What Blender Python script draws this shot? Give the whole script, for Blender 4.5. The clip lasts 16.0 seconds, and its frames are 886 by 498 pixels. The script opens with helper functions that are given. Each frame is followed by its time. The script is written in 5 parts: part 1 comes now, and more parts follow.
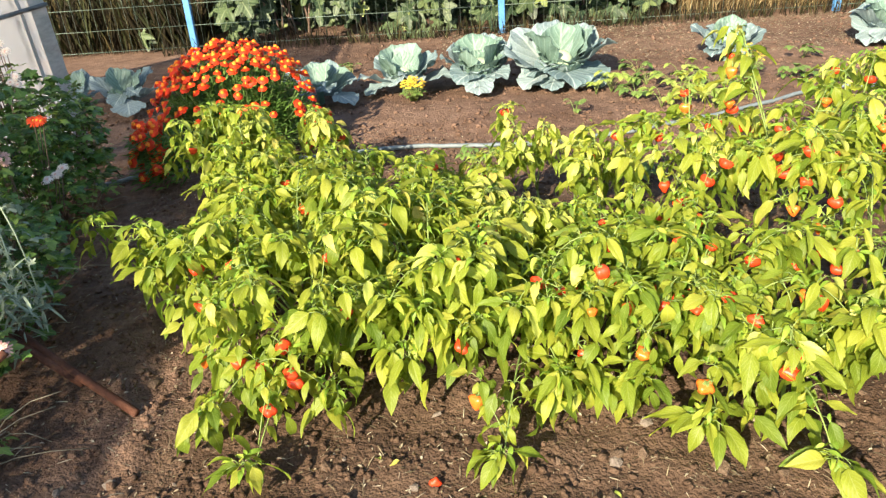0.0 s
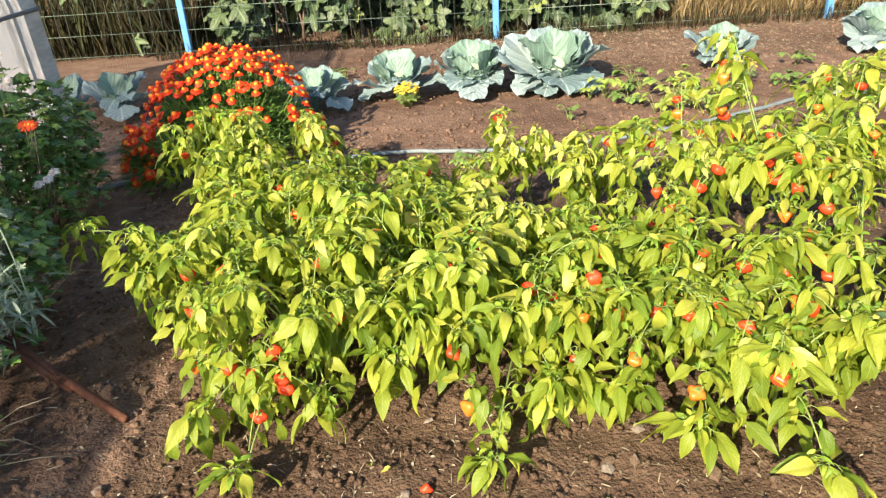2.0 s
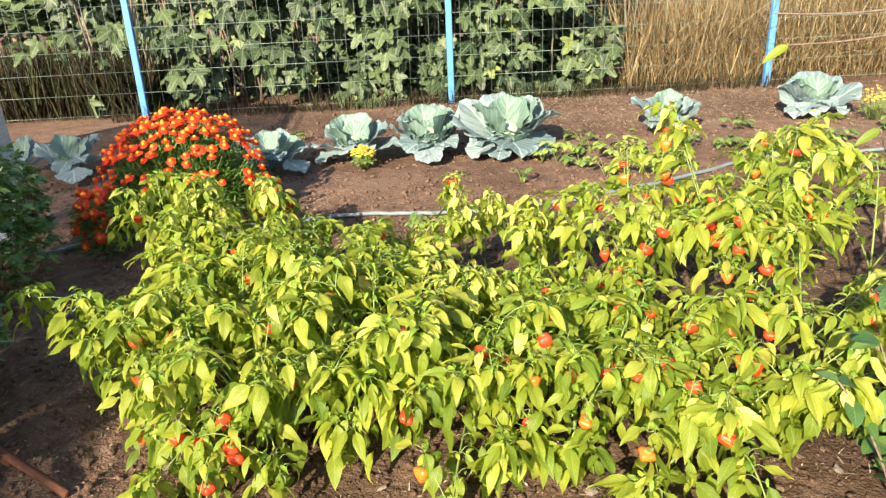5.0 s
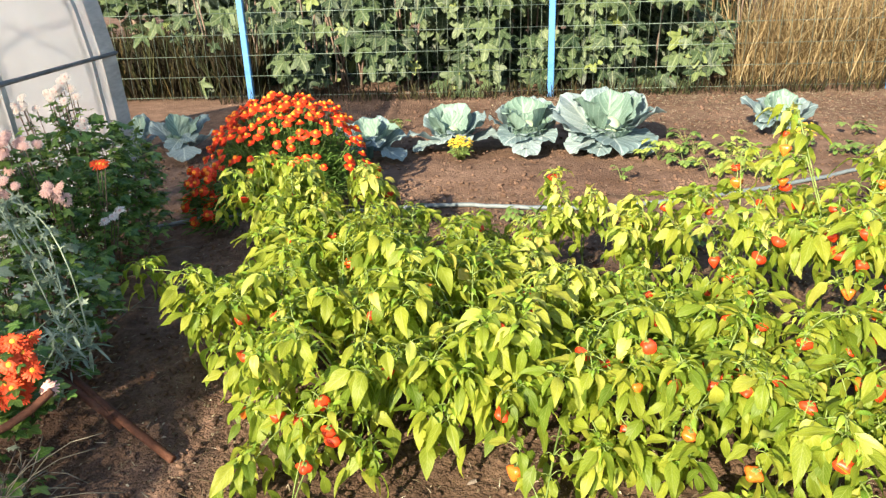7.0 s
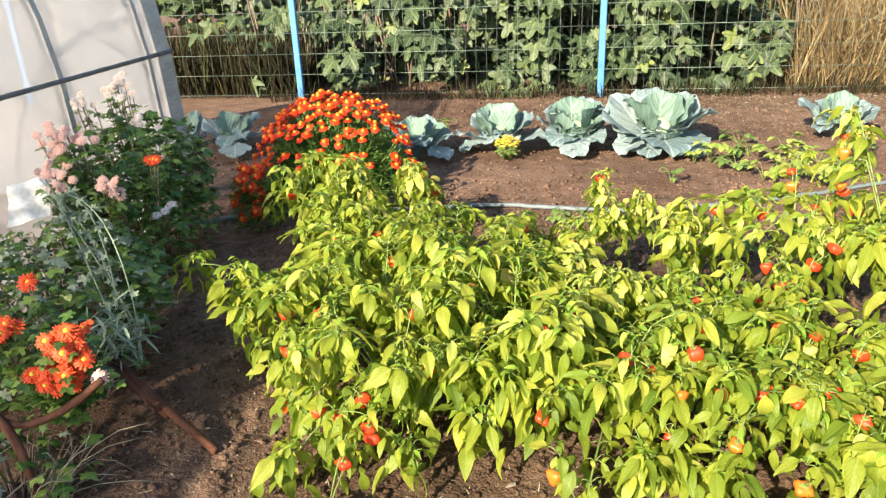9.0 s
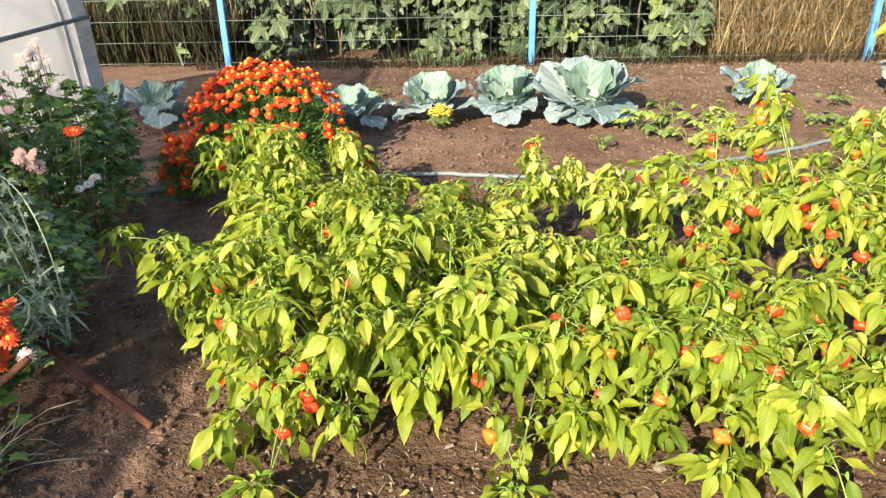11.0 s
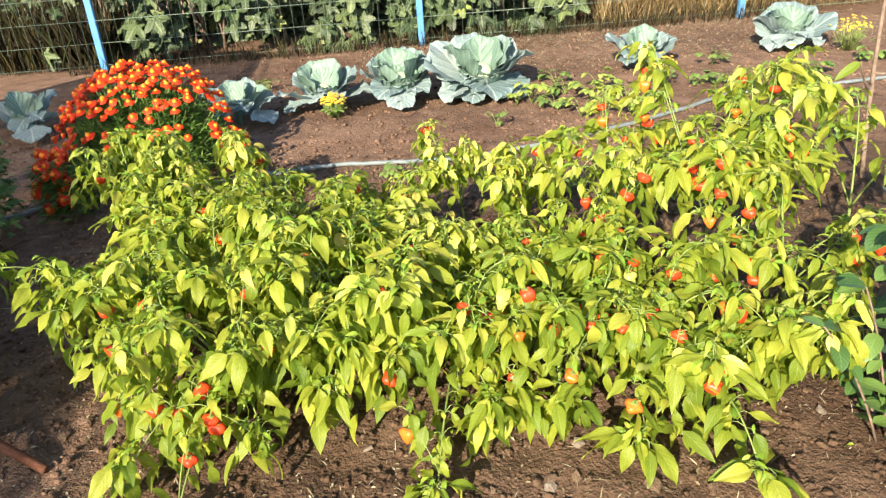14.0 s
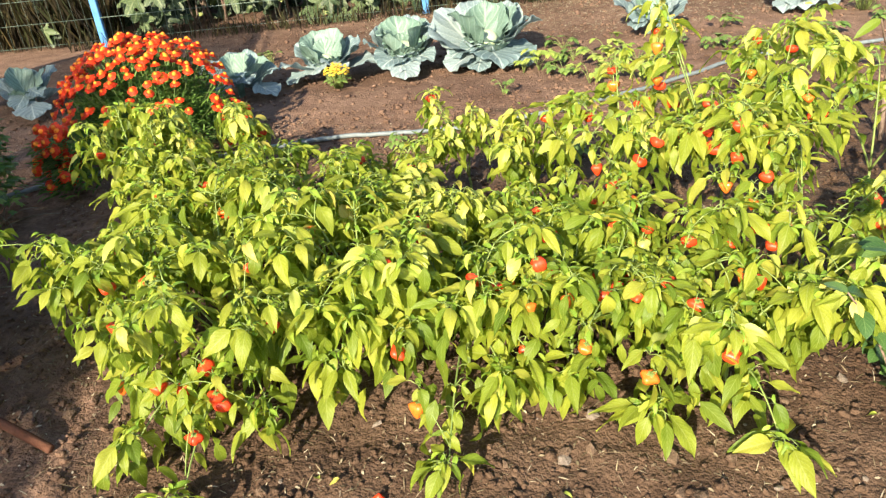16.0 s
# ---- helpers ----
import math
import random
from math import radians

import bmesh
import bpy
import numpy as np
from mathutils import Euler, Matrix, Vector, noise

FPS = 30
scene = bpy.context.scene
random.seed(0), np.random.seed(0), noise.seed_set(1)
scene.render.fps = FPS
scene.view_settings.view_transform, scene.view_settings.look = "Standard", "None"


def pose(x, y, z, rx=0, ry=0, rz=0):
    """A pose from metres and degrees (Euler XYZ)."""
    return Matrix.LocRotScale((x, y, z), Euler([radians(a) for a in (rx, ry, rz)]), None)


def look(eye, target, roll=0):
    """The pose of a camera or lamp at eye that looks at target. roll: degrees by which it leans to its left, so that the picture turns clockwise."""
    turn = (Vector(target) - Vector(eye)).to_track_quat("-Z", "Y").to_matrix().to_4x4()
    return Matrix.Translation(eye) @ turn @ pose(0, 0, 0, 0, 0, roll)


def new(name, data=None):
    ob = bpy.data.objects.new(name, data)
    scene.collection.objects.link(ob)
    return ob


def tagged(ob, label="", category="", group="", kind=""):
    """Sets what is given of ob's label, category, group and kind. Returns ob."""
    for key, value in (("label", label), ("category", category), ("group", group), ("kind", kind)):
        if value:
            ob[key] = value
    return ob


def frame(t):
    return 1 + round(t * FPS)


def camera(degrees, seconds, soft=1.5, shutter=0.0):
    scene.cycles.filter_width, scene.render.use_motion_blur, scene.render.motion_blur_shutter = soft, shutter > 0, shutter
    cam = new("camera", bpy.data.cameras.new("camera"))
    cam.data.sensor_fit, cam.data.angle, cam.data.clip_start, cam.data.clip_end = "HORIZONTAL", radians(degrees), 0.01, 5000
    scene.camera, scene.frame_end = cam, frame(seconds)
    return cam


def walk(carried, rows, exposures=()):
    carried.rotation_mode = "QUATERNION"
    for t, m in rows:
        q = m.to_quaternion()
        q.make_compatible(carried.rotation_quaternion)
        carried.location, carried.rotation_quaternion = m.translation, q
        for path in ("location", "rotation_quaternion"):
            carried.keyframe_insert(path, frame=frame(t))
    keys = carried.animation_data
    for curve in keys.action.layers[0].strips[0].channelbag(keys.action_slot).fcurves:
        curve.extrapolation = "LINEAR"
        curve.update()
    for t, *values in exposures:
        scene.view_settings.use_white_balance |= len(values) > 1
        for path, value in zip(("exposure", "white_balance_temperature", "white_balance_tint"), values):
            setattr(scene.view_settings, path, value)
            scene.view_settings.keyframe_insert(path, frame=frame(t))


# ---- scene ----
cam = camera(62.6, 16.0, 1.35)
PATH = [
    (0, (0.199, -0.298, 1.316), (0.17, 1.492, 0.424), -3.9),
    (0.5, (0.195, -0.297, 1.313), (0.164, 1.487, 0.411), -3.1),
    (1, (0.202, -0.298, 1.314), (0.178, 1.491, 0.42), -3.1),
    (1.5, (0.203, -0.301, 1.315), (0.186, 1.496, 0.437), -3.5),
    (2, (0.207, -0.295, 1.315), (0.193, 1.501, 0.435), -3.6),
    (2.5, (0.203, -0.294, 1.319), (0.18, 1.511, 0.458), -3.6),
    (3, (0.199, -0.296, 1.314), (0.177, 1.51, 0.454), -3.1),
    (3.5, (0.2, -0.299, 1.332), (0.171, 1.546, 0.56), -3.2),
    (4, (0.215, -0.309, 1.333), (0.252, 1.543, 0.58), -2.5),
    (4.2, (0.228, -0.311, 1.334), (0.337, 1.538, 0.58), -2.5),
    (6.3, (0.205, -0.288, 1.34), (0.269, 1.589, 0.653), -2.7),
    (6.5, (0.196, -0.282, 1.335), (0.216, 1.599, 0.655), -2.2),
    (7, (0.172, -0.289, 1.342), (0.049, 1.56, 0.588), -1.9),
    (7.5, (0.163, -0.297, 1.347), (-0.104, 1.535, 0.59), -2.5),
    (8, (0.172, -0.287, 1.357), (-0.07, 1.565, 0.644), -1.6),
    (8.5, (0.171, -0.289, 1.346), (-0.077, 1.585, 0.695), -0.7),
    (9, (0.177, -0.279, 1.339), (-0.07, 1.558, 0.588), -2.2),
    (9.5, (0.185, -0.275, 1.335), (0.002, 1.536, 0.507), -2.1),
    (9.7, (0.181, -0.282, 1.334), (0.014, 1.523, 0.49), -2.0),
    (11.8, (0.186, -0.311, 1.364), (0.165, 1.511, 0.54), -1.7),
    (12, (0.19, -0.315, 1.376), (0.124, 1.497, 0.532), -4.0),
    (12.5, (0.218, -0.297, 1.406), (0.262, 1.551, 0.644), -4.1),
    (13, (0.233, -0.284, 1.421), (0.277, 1.559, 0.646), -3.8),
    (13.5, (0.237, -0.279, 1.385), (0.367, 1.572, 0.638), -3.4),
    (14, (0.228, -0.238, 1.346), (0.386, 1.549, 0.46), -3.9),
    (14.5, (0.238, -0.211, 1.32), (0.406, 1.516, 0.324), -3.4),
    (15, (0.238, -0.203, 1.304), (0.412, 1.496, 0.263), -3.1),
    (15.5, (0.25, -0.206, 1.306), (0.456, 1.497, 0.279), -3.5),
    (16, (0.232, -0.189, 1.311), (0.36, 1.567, 0.362), -5.2),
]
walk(cam, [(t, look(eye, target, roll)) for t, eye, target, roll in PATH])

# ---- world and light ----
SUN_AZ, SUN_EL = Vector((-0.45, -0.893)).normalized(), radians(27.3)
SUN_DIR = Vector((SUN_AZ.x * math.cos(SUN_EL), SUN_AZ.y * math.cos(SUN_EL), math.sin(SUN_EL)))
world = bpy.data.worlds.new("world")
scene.world = world
world.use_nodes = True
wn, wl = world.node_tree.nodes, world.node_tree.links
sky = wn.new("ShaderNodeTexSky")
sky.sky_type, sky.sun_disc = "NISHITA", False
sky.sun_elevation, sky.sun_rotation = SUN_EL, math.atan2(SUN_AZ.x, SUN_AZ.y)
wl.new(sky.outputs[0], wn["Background"].inputs[0])
wn["Background"].inputs[1].default_value = 0.095
sun = new("sun", bpy.data.lights.new("sun", "SUN"))
sun.data.energy, sun.data.angle, sun.data.color = 5.2, radians(0.7), (1.0, 0.86, 0.65)
scene.view_settings.exposure = 1.54
sun.matrix_basis = look(SUN_DIR * 30, (0, 0, 0))


# ---- materials ----
def mat_base(name):
    m = bpy.data.materials.new(name)
    m.use_nodes = True
    return m, m.node_tree.nodes, m.node_tree.links, m.node_tree.nodes["Principled BSDF"]


def ramp(n, l, fac, cols):
    r = n.new("ShaderNodeValToRGB")
    el = r.color_ramp.elements
    while len(el) < len(cols):
        el.new(0.5)
    for k, (p, c) in enumerate(cols):
        el[k].position, el[k].color = p, (*c, 1)
    l.new(fac, r.inputs[0])
    return r.outputs[0]


def noise_tex(n, l, scale, detail=4.0, rough=0.6, coord="Object"):
    tc = n.new("ShaderNodeTexCoord")
    t = n.new("ShaderNodeTexNoise")
    t.inputs["Scale"].default_value, t.inputs["Detail"].default_value, t.inputs["Roughness"].default_value = scale, detail, rough
    l.new(tc.outputs[coord], t.inputs["Vector"])
    return t.outputs["Fac"]


def mix(n, l, a, b, fac, kind="MIX"):
    m = n.new("ShaderNodeMix")
    m.data_type, m.blend_type = "RGBA", kind
    for sock, v in ((m.inputs[0], fac), (m.inputs[6], a), (m.inputs[7], b)):
        if isinstance(v, bpy.types.NodeSocket):
            l.new(v, sock)
        else:
            sock.default_value = v if isinstance(v, (int, float)) else (*v, 1)
    return m.outputs[2]


def bump(n, l, b, height, strength, dist=0.01):
    k = n.new("ShaderNodeBump")
    k.inputs["Strength"].default_value, k.inputs["Distance"].default_value = strength, dist
    l.new(height, k.inputs["Height"])
    l.new(k.outputs[0], b.inputs["Normal"])


def surface(name, cols, scale=8.0, rough=0.7, metal=0.0, bump_s=0.3, bump_d=0.004, fine=60.0, spec=0.4):
    """A surface with colour varied at two scales and fine relief."""
    m, n, l, b = mat_base(name)
    big = noise_tex(n, l, scale)
    small = noise_tex(n, l, fine, 3.0)
    c = ramp(n, l, big, cols)
    g = ramp(n, l, small, [(0.3, (0.72, 0.72, 0.72)), (0.7, (1.0, 1.0, 1.0))])
    l.new(mix(n, l, c, g, 1.0, "MULTIPLY"), b.inputs["Base Color"])
    b.inputs["Roughness"].default_value, b.inputs["Metallic"].default_value = rough, metal
    b.inputs["Specular IOR Level"].default_value = spec
    bump(n, l, b, small, bump_s, bump_d)
    return m


def leafy(name, cols, rough=0.45, through_light=0.42, island=False, vein=0.35, vein_col=(0.6, 0.7, 0.25), side=7.0, spec=0.28, relief=0.10, thin=0.80, slope=0.7):
    """A thin living leaf: colour from leaf to leaf, paler veins, light coming through."""
    m, n, l, b = mat_base(name)
    if island:
        rnd = n.new("ShaderNodeNewGeometry").outputs["Random Per Island"]
    else:
        rnd = n.new("ShaderNodeObjectInfo").outputs["Random"]
    c = ramp(n, l, rnd, cols)
    mottle = noise_tex(n, l, 30.0, 3.0)
    c = mix(n, l, c, ramp(n, l, mottle, [(0.3, (0.62, 0.70, 0.55)), (0.7, (1.0, 1.0, 1.0))]), 0.8, "MULTIPLY")
    uv = n.new("ShaderNodeUVMap")
    sep = n.new("ShaderNodeSeparateXYZ")
    l.new(uv.outputs[0], sep.inputs[0])

    def math_node(op, a, bb, clamp=False):
        k = n.new("ShaderNodeMath")
        k.operation, k.use_clamp = op, clamp
        for q, v in enumerate((a, bb)):
            if isinstance(v, bpy.types.NodeSocket):
                l.new(v, k.inputs[q])
            else:
                k.inputs[q].default_value = v
        return k.outputs[0]
    off = math_node("ABSOLUTE", math_node("SUBTRACT", sep.outputs[0], 0.5), 0.0)
    mid = math_node("SUBTRACT", 1.0, math_node("MULTIPLY", off, 30.0), True)
    wave = math_node("SINE", math_node("MULTIPLY", math_node("SUBTRACT", sep.outputs[1], math_node("MULTIPLY", off, slope)), side * 6.283), 0.0)
    ribs = math_node("MULTIPLY", math_node("SUBTRACT", wave, thin, True), 0.8 / (1 - thin), True)
    veins = math_node("MAXIMUM", mid, math_node("MULTIPLY", ribs, 0.7))
    c = mix(n, l, c, vein_col, math_node("MULTIPLY", veins, vein))
    l.new(c, b.inputs["Base Color"])
    b.inputs["Roughness"].default_value, b.inputs["Specular IOR Level"].default_value = rough, spec
    bump(n, l, b, wave, relief, 0.002)
    tr = n.new("ShaderNodeBsdfTranslucent")
    l.new(c, tr.inputs[0])
    ms = n.new("ShaderNodeMixShader")
    ms.inputs[0].default_value = through_light
    l.new(b.outputs[0], ms.inputs[1])
    l.new(tr.outputs[0], ms.inputs[2])
    l.new(ms.outputs[0], n["Material Output"].inputs[0])
    return m


M = {}
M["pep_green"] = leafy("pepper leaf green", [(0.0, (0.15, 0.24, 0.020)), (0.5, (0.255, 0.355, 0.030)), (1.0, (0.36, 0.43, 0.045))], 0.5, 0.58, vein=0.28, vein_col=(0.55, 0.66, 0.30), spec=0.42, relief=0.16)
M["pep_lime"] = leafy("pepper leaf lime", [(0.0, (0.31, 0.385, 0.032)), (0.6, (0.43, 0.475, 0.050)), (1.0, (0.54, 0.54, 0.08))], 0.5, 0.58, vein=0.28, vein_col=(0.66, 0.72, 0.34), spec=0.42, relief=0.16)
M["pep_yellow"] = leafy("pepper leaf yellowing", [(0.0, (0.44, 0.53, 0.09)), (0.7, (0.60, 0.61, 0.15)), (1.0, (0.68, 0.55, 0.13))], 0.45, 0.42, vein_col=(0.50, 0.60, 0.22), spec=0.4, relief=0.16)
M["pep_inner"] = leafy("inner pepper leaf", [(0.0, (0.16, 0.25, 0.022)), (0.6, (0.32, 0.40, 0.038)), (1.0, (0.48, 0.51, 0.06))], 0.5, 0.6, island=True, spec=0.4)
M["pep_young"] = leafy("young pepper leaf", [(0.0, (0.14, 0.27, 0.025)), (0.6, (0.30, 0.44, 0.05)), (1.0, (0.50, 0.56, 0.08))], island=True)
M["pep_young_y"] = leafy("young yellowing pepper leaf", [(0.0, (0.24, 0.36, 0.035)), (0.5, (0.46, 0.52, 0.06)), (1.0, (0.64, 0.58, 0.10))], island=True)
M["pep_stem"] = surface("pepper stem", [(0.3, (0.14, 0.22, 0.05)), (0.7, (0.26, 0.33, 0.09))], 30, 0.6)
M["pep_fruit"] = surface("ripe pepper skin", [(0.35, (0.70, 0.035, 0.012)), (0.65, (0.82, 0.075, 0.015))], 25, 0.42, 0, 0.1, 0.001, 90, 0.4)
M["pep_fruit_or"] = surface("orange pepper skin", [(0.35, (0.80, 0.10, 0.015)), (0.65, (0.82, 0.24, 0.03))], 25, 0.3, 0, 0.1, 0.001, 90, 0.5)
M["pep_fruit_gr"] = surface("unripe pepper skin", [(0.35, (0.45, 0.55, 0.10)), (0.65, (0.60, 0.62, 0.16))], 25, 0.3, 0, 0.1, 0.001, 90, 0.5)
M["cab"] = leafy("cabbage leaf", [(0.0, (0.165, 0.24, 0.27)), (0.5, (0.235, 0.315, 0.35)), (1.0, (0.325, 0.40, 0.435))], 0.5, 0.26, vein=0.75, vein_col=(0.56, 0.65, 0.62), side=5.0, spec=0.35, relief=0.45, thin=0.88, slope=1.25)
M["cab_in"] = leafy("inner cabbage leaf", [(0.0, (0.16, 0.255, 0.215)), (1.0, (0.24, 0.345, 0.31))], 0.5, 0.22, vein=0.45, vein_col=(0.56, 0.66, 0.55), side=5.0, spec=0.35, relief=0.45, thin=0.88, slope=1.25)
M["cab_head"] = leafy("cabbage head", [(0.0, (0.34, 0.45, 0.29)), (1.0, (0.43, 0.52, 0.37))], 0.4, 0.05, vein=0.4, vein_col=(0.75, 0.8, 0.6), side=4.0, spec=0.4)
M["mar_red"] = surface("marigold petal", [(0.35, (0.62, 0.022, 0.002)), (0.65, (0.80, 0.060, 0.003))], 40, 0.6, 0, 0.2, 0.002, 200)
M["mar_core"] = surface("marigold centre", [(0.35, (0.86, 0.17, 0.006)), (0.65, (0.92, 0.34, 0.025))], 60, 0.7, 0, 0.4, 0.002, 300)
M["mar_leaf"] = leafy("marigold foliage", [(0.0, (0.05, 0.12, 0.02)), (1.0, (0.16, 0.28, 0.05))], 0.6, 0.25, True, 0.1)
M["mar_stem"] = surface("marigold stem", [(0.3, (0.06, 0.11, 0.025)), (0.7, (0.12, 0.17, 0.04))], 30, 0.7)
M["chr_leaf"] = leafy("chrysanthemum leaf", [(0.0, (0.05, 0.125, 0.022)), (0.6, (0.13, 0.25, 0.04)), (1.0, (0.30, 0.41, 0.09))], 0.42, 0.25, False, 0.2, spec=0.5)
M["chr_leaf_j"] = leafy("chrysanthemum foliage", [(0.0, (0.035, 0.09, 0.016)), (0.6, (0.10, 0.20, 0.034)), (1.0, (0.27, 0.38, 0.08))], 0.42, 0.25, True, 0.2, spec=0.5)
M["silver"] = leafy("silvery leaf", [(0.0, (0.17, 0.23, 0.16)), (1.0, (0.40, 0.46, 0.36))], 0.85, 0.2, True, 0.2, (0.6, 0.6, 0.5))
M["chr_or"] = surface("orange chrysanthemum petal", [(0.35, (0.76, 0.045, 0.008)), (0.65, (0.88, 0.12, 0.02))], 50, 0.6, 0, 0.2, 0.002, 200)
M["chr_pink"] = surface("pink chrysanthemum petal", [(0.35, (0.80, 0.40, 0.32)), (0.65, (0.88, 0.62, 0.52))], 50, 0.6, 0, 0.2, 0.002, 200)
M["chr_white"] = surface("pale chrysanthemum petal", [(0.35, (0.82, 0.68, 0.57)), (0.65, (0.90, 0.82, 0.74))], 50, 0.6, 0, 0.2, 0.002, 200)
M["chr_eye"] = surface("flower eye", [(0.35, (0.80, 0.45, 0.03)), (0.65, (0.88, 0.62, 0.08))], 80, 0.8)
M["yel"] = surface("yellow petal", [(0.35, (0.72, 0.40, 0.02)), (0.65, (0.82, 0.58, 0.07))], 50, 0.6)
M["vine"] = leafy("vine leaf", [(0.0, (0.021, 0.042, 0.022)), (0.5, (0.052, 0.084, 0.038)), (0.95, (0.112, 0.152, 0.068)), (1.0, (0.23, 0.27, 0.07))], 0.5, 0.14, False, 0.3, (0.4, 0.45, 0.25))
M["vine_j"] = leafy("vine foliage", [(0.0, (0.014, 0.029, 0.014)), (0.5, (0.046, 0.075, 0.036)), (0.96, (0.118, 0.160, 0.075)), (1.0, (0.20, 0.24, 0.06))], 0.5, 0.14, True, 0.3, (0.4, 0.45, 0.25))
M["weed"] = leafy("low weed leaf", [(0.0, (0.09, 0.17, 0.04)), (1.0, (0.24, 0.34, 0.09))], 0.55, 0.25, False, 0.25)
M["weed_y"] = leafy("pale weed leaf", [(0.0, (0.24, 0.34, 0.06)), (1.0, (0.42, 0.48, 0.12))], 0.55, 0.25, False, 0.25)
# dark green leaf, lowered further with the shrub's shade put into the colour
M["bush"] = leafy("shrub leaf", [(0.0, (0.035, 0.085, 0.025)), (0.7, (0.065, 0.135, 0.036)), (1.0, (0.12, 0.20, 0.05))], 0.36, 0.14, False, 0.3, (0.3, 0.42, 0.15), spec=0.5)
M["straw"] = leafy("dry grass", [(0.0, (0.11, 0.07, 0.032)), (0.4, (0.26, 0.175, 0.085)), (0.8, (0.40, 0.29, 0.155)), (1.0, (0.52, 0.42, 0.26))], 0.8, 0.25, True, 0.0)
M["brown_weed"] = leafy("withered weeds", [(0.0, (0.015, 0.011, 0.006)), (0.5, (0.036, 0.026, 0.011)), (0.75, (0.032, 0.044, 0.014)), (1.0, (0.095, 0.067, 0.026))], 0.8, 0.25, True, 0.0)
M["litter"] = leafy("dry litter", [(0.0, (0.12, 0.085, 0.055)), (0.6, (0.28, 0.22, 0.15)), (1.0, (0.52, 0.44, 0.34))], 0.85, 0.05, True, 0.0)
M["twig"] = surface("bark", [(0.3, (0.12, 0.085, 0.06)), (0.7, (0.30, 0.22, 0.17))], 30, 0.8, 0, 0.6, 0.003, 150)
M["blue"] = surface("blue paint", [(0.3, (0.07, 0.23, 0.50)), (0.7, (0.12, 0.32, 0.62))], 5, 0.45, 0, 0.1, 0.001, 80)
M["wire"] = surface("coated wire", [(0.3, (0.13, 0.19, 0.15)), (0.7, (0.22, 0.28, 0.23))], 5, 0.5, 0.2)
M["rust"] = surface("rusty steel", [(0.3, (0.07, 0.028, 0.016)), (0.55, (0.15, 0.058, 0.032)), (0.8, (0.24, 0.12, 0.075))], 14, 0.85, 0.1, 0.7, 0.003, 120)
M["hose"] = surface("grey hose", [(0.3, (0.13, 0.165, 0.18)), (0.7, (0.21, 0.25, 0.26))], 6, 0.6)
M["steel"] = surface("dull steel", [(0.3, (0.10, 0.11, 0.12)), (0.7, (0.22, 0.23, 0.24))], 8, 0.6, 0.4)
M["clod"] = surface("dry clod", [(0.3, (0.10, 0.066, 0.043)), (0.7, (0.19, 0.13, 0.09))], 3.0, 0.92, 0, 0.4, 0.03, 7, 0.2)
M["stone"] = surface("pale stone", [(0.3, (0.14, 0.11, 0.085)), (0.7, (0.25, 0.21, 0.175))], 3.0, 0.9, 0, 0.3, 0.03, 7, 0.2)
M["pale_stem"] = surface("withered stem", [(0.3, (0.13, 0.11, 0.075)), (0.7, (0.28, 0.25, 0.18))], 20, 0.8)
M["white"] = surface("white plastic", [(0.3, (0.74, 0.74, 0.72)), (0.7, (0.84, 0.84, 0.82))], 8, 0.4)
M["soil"] = None


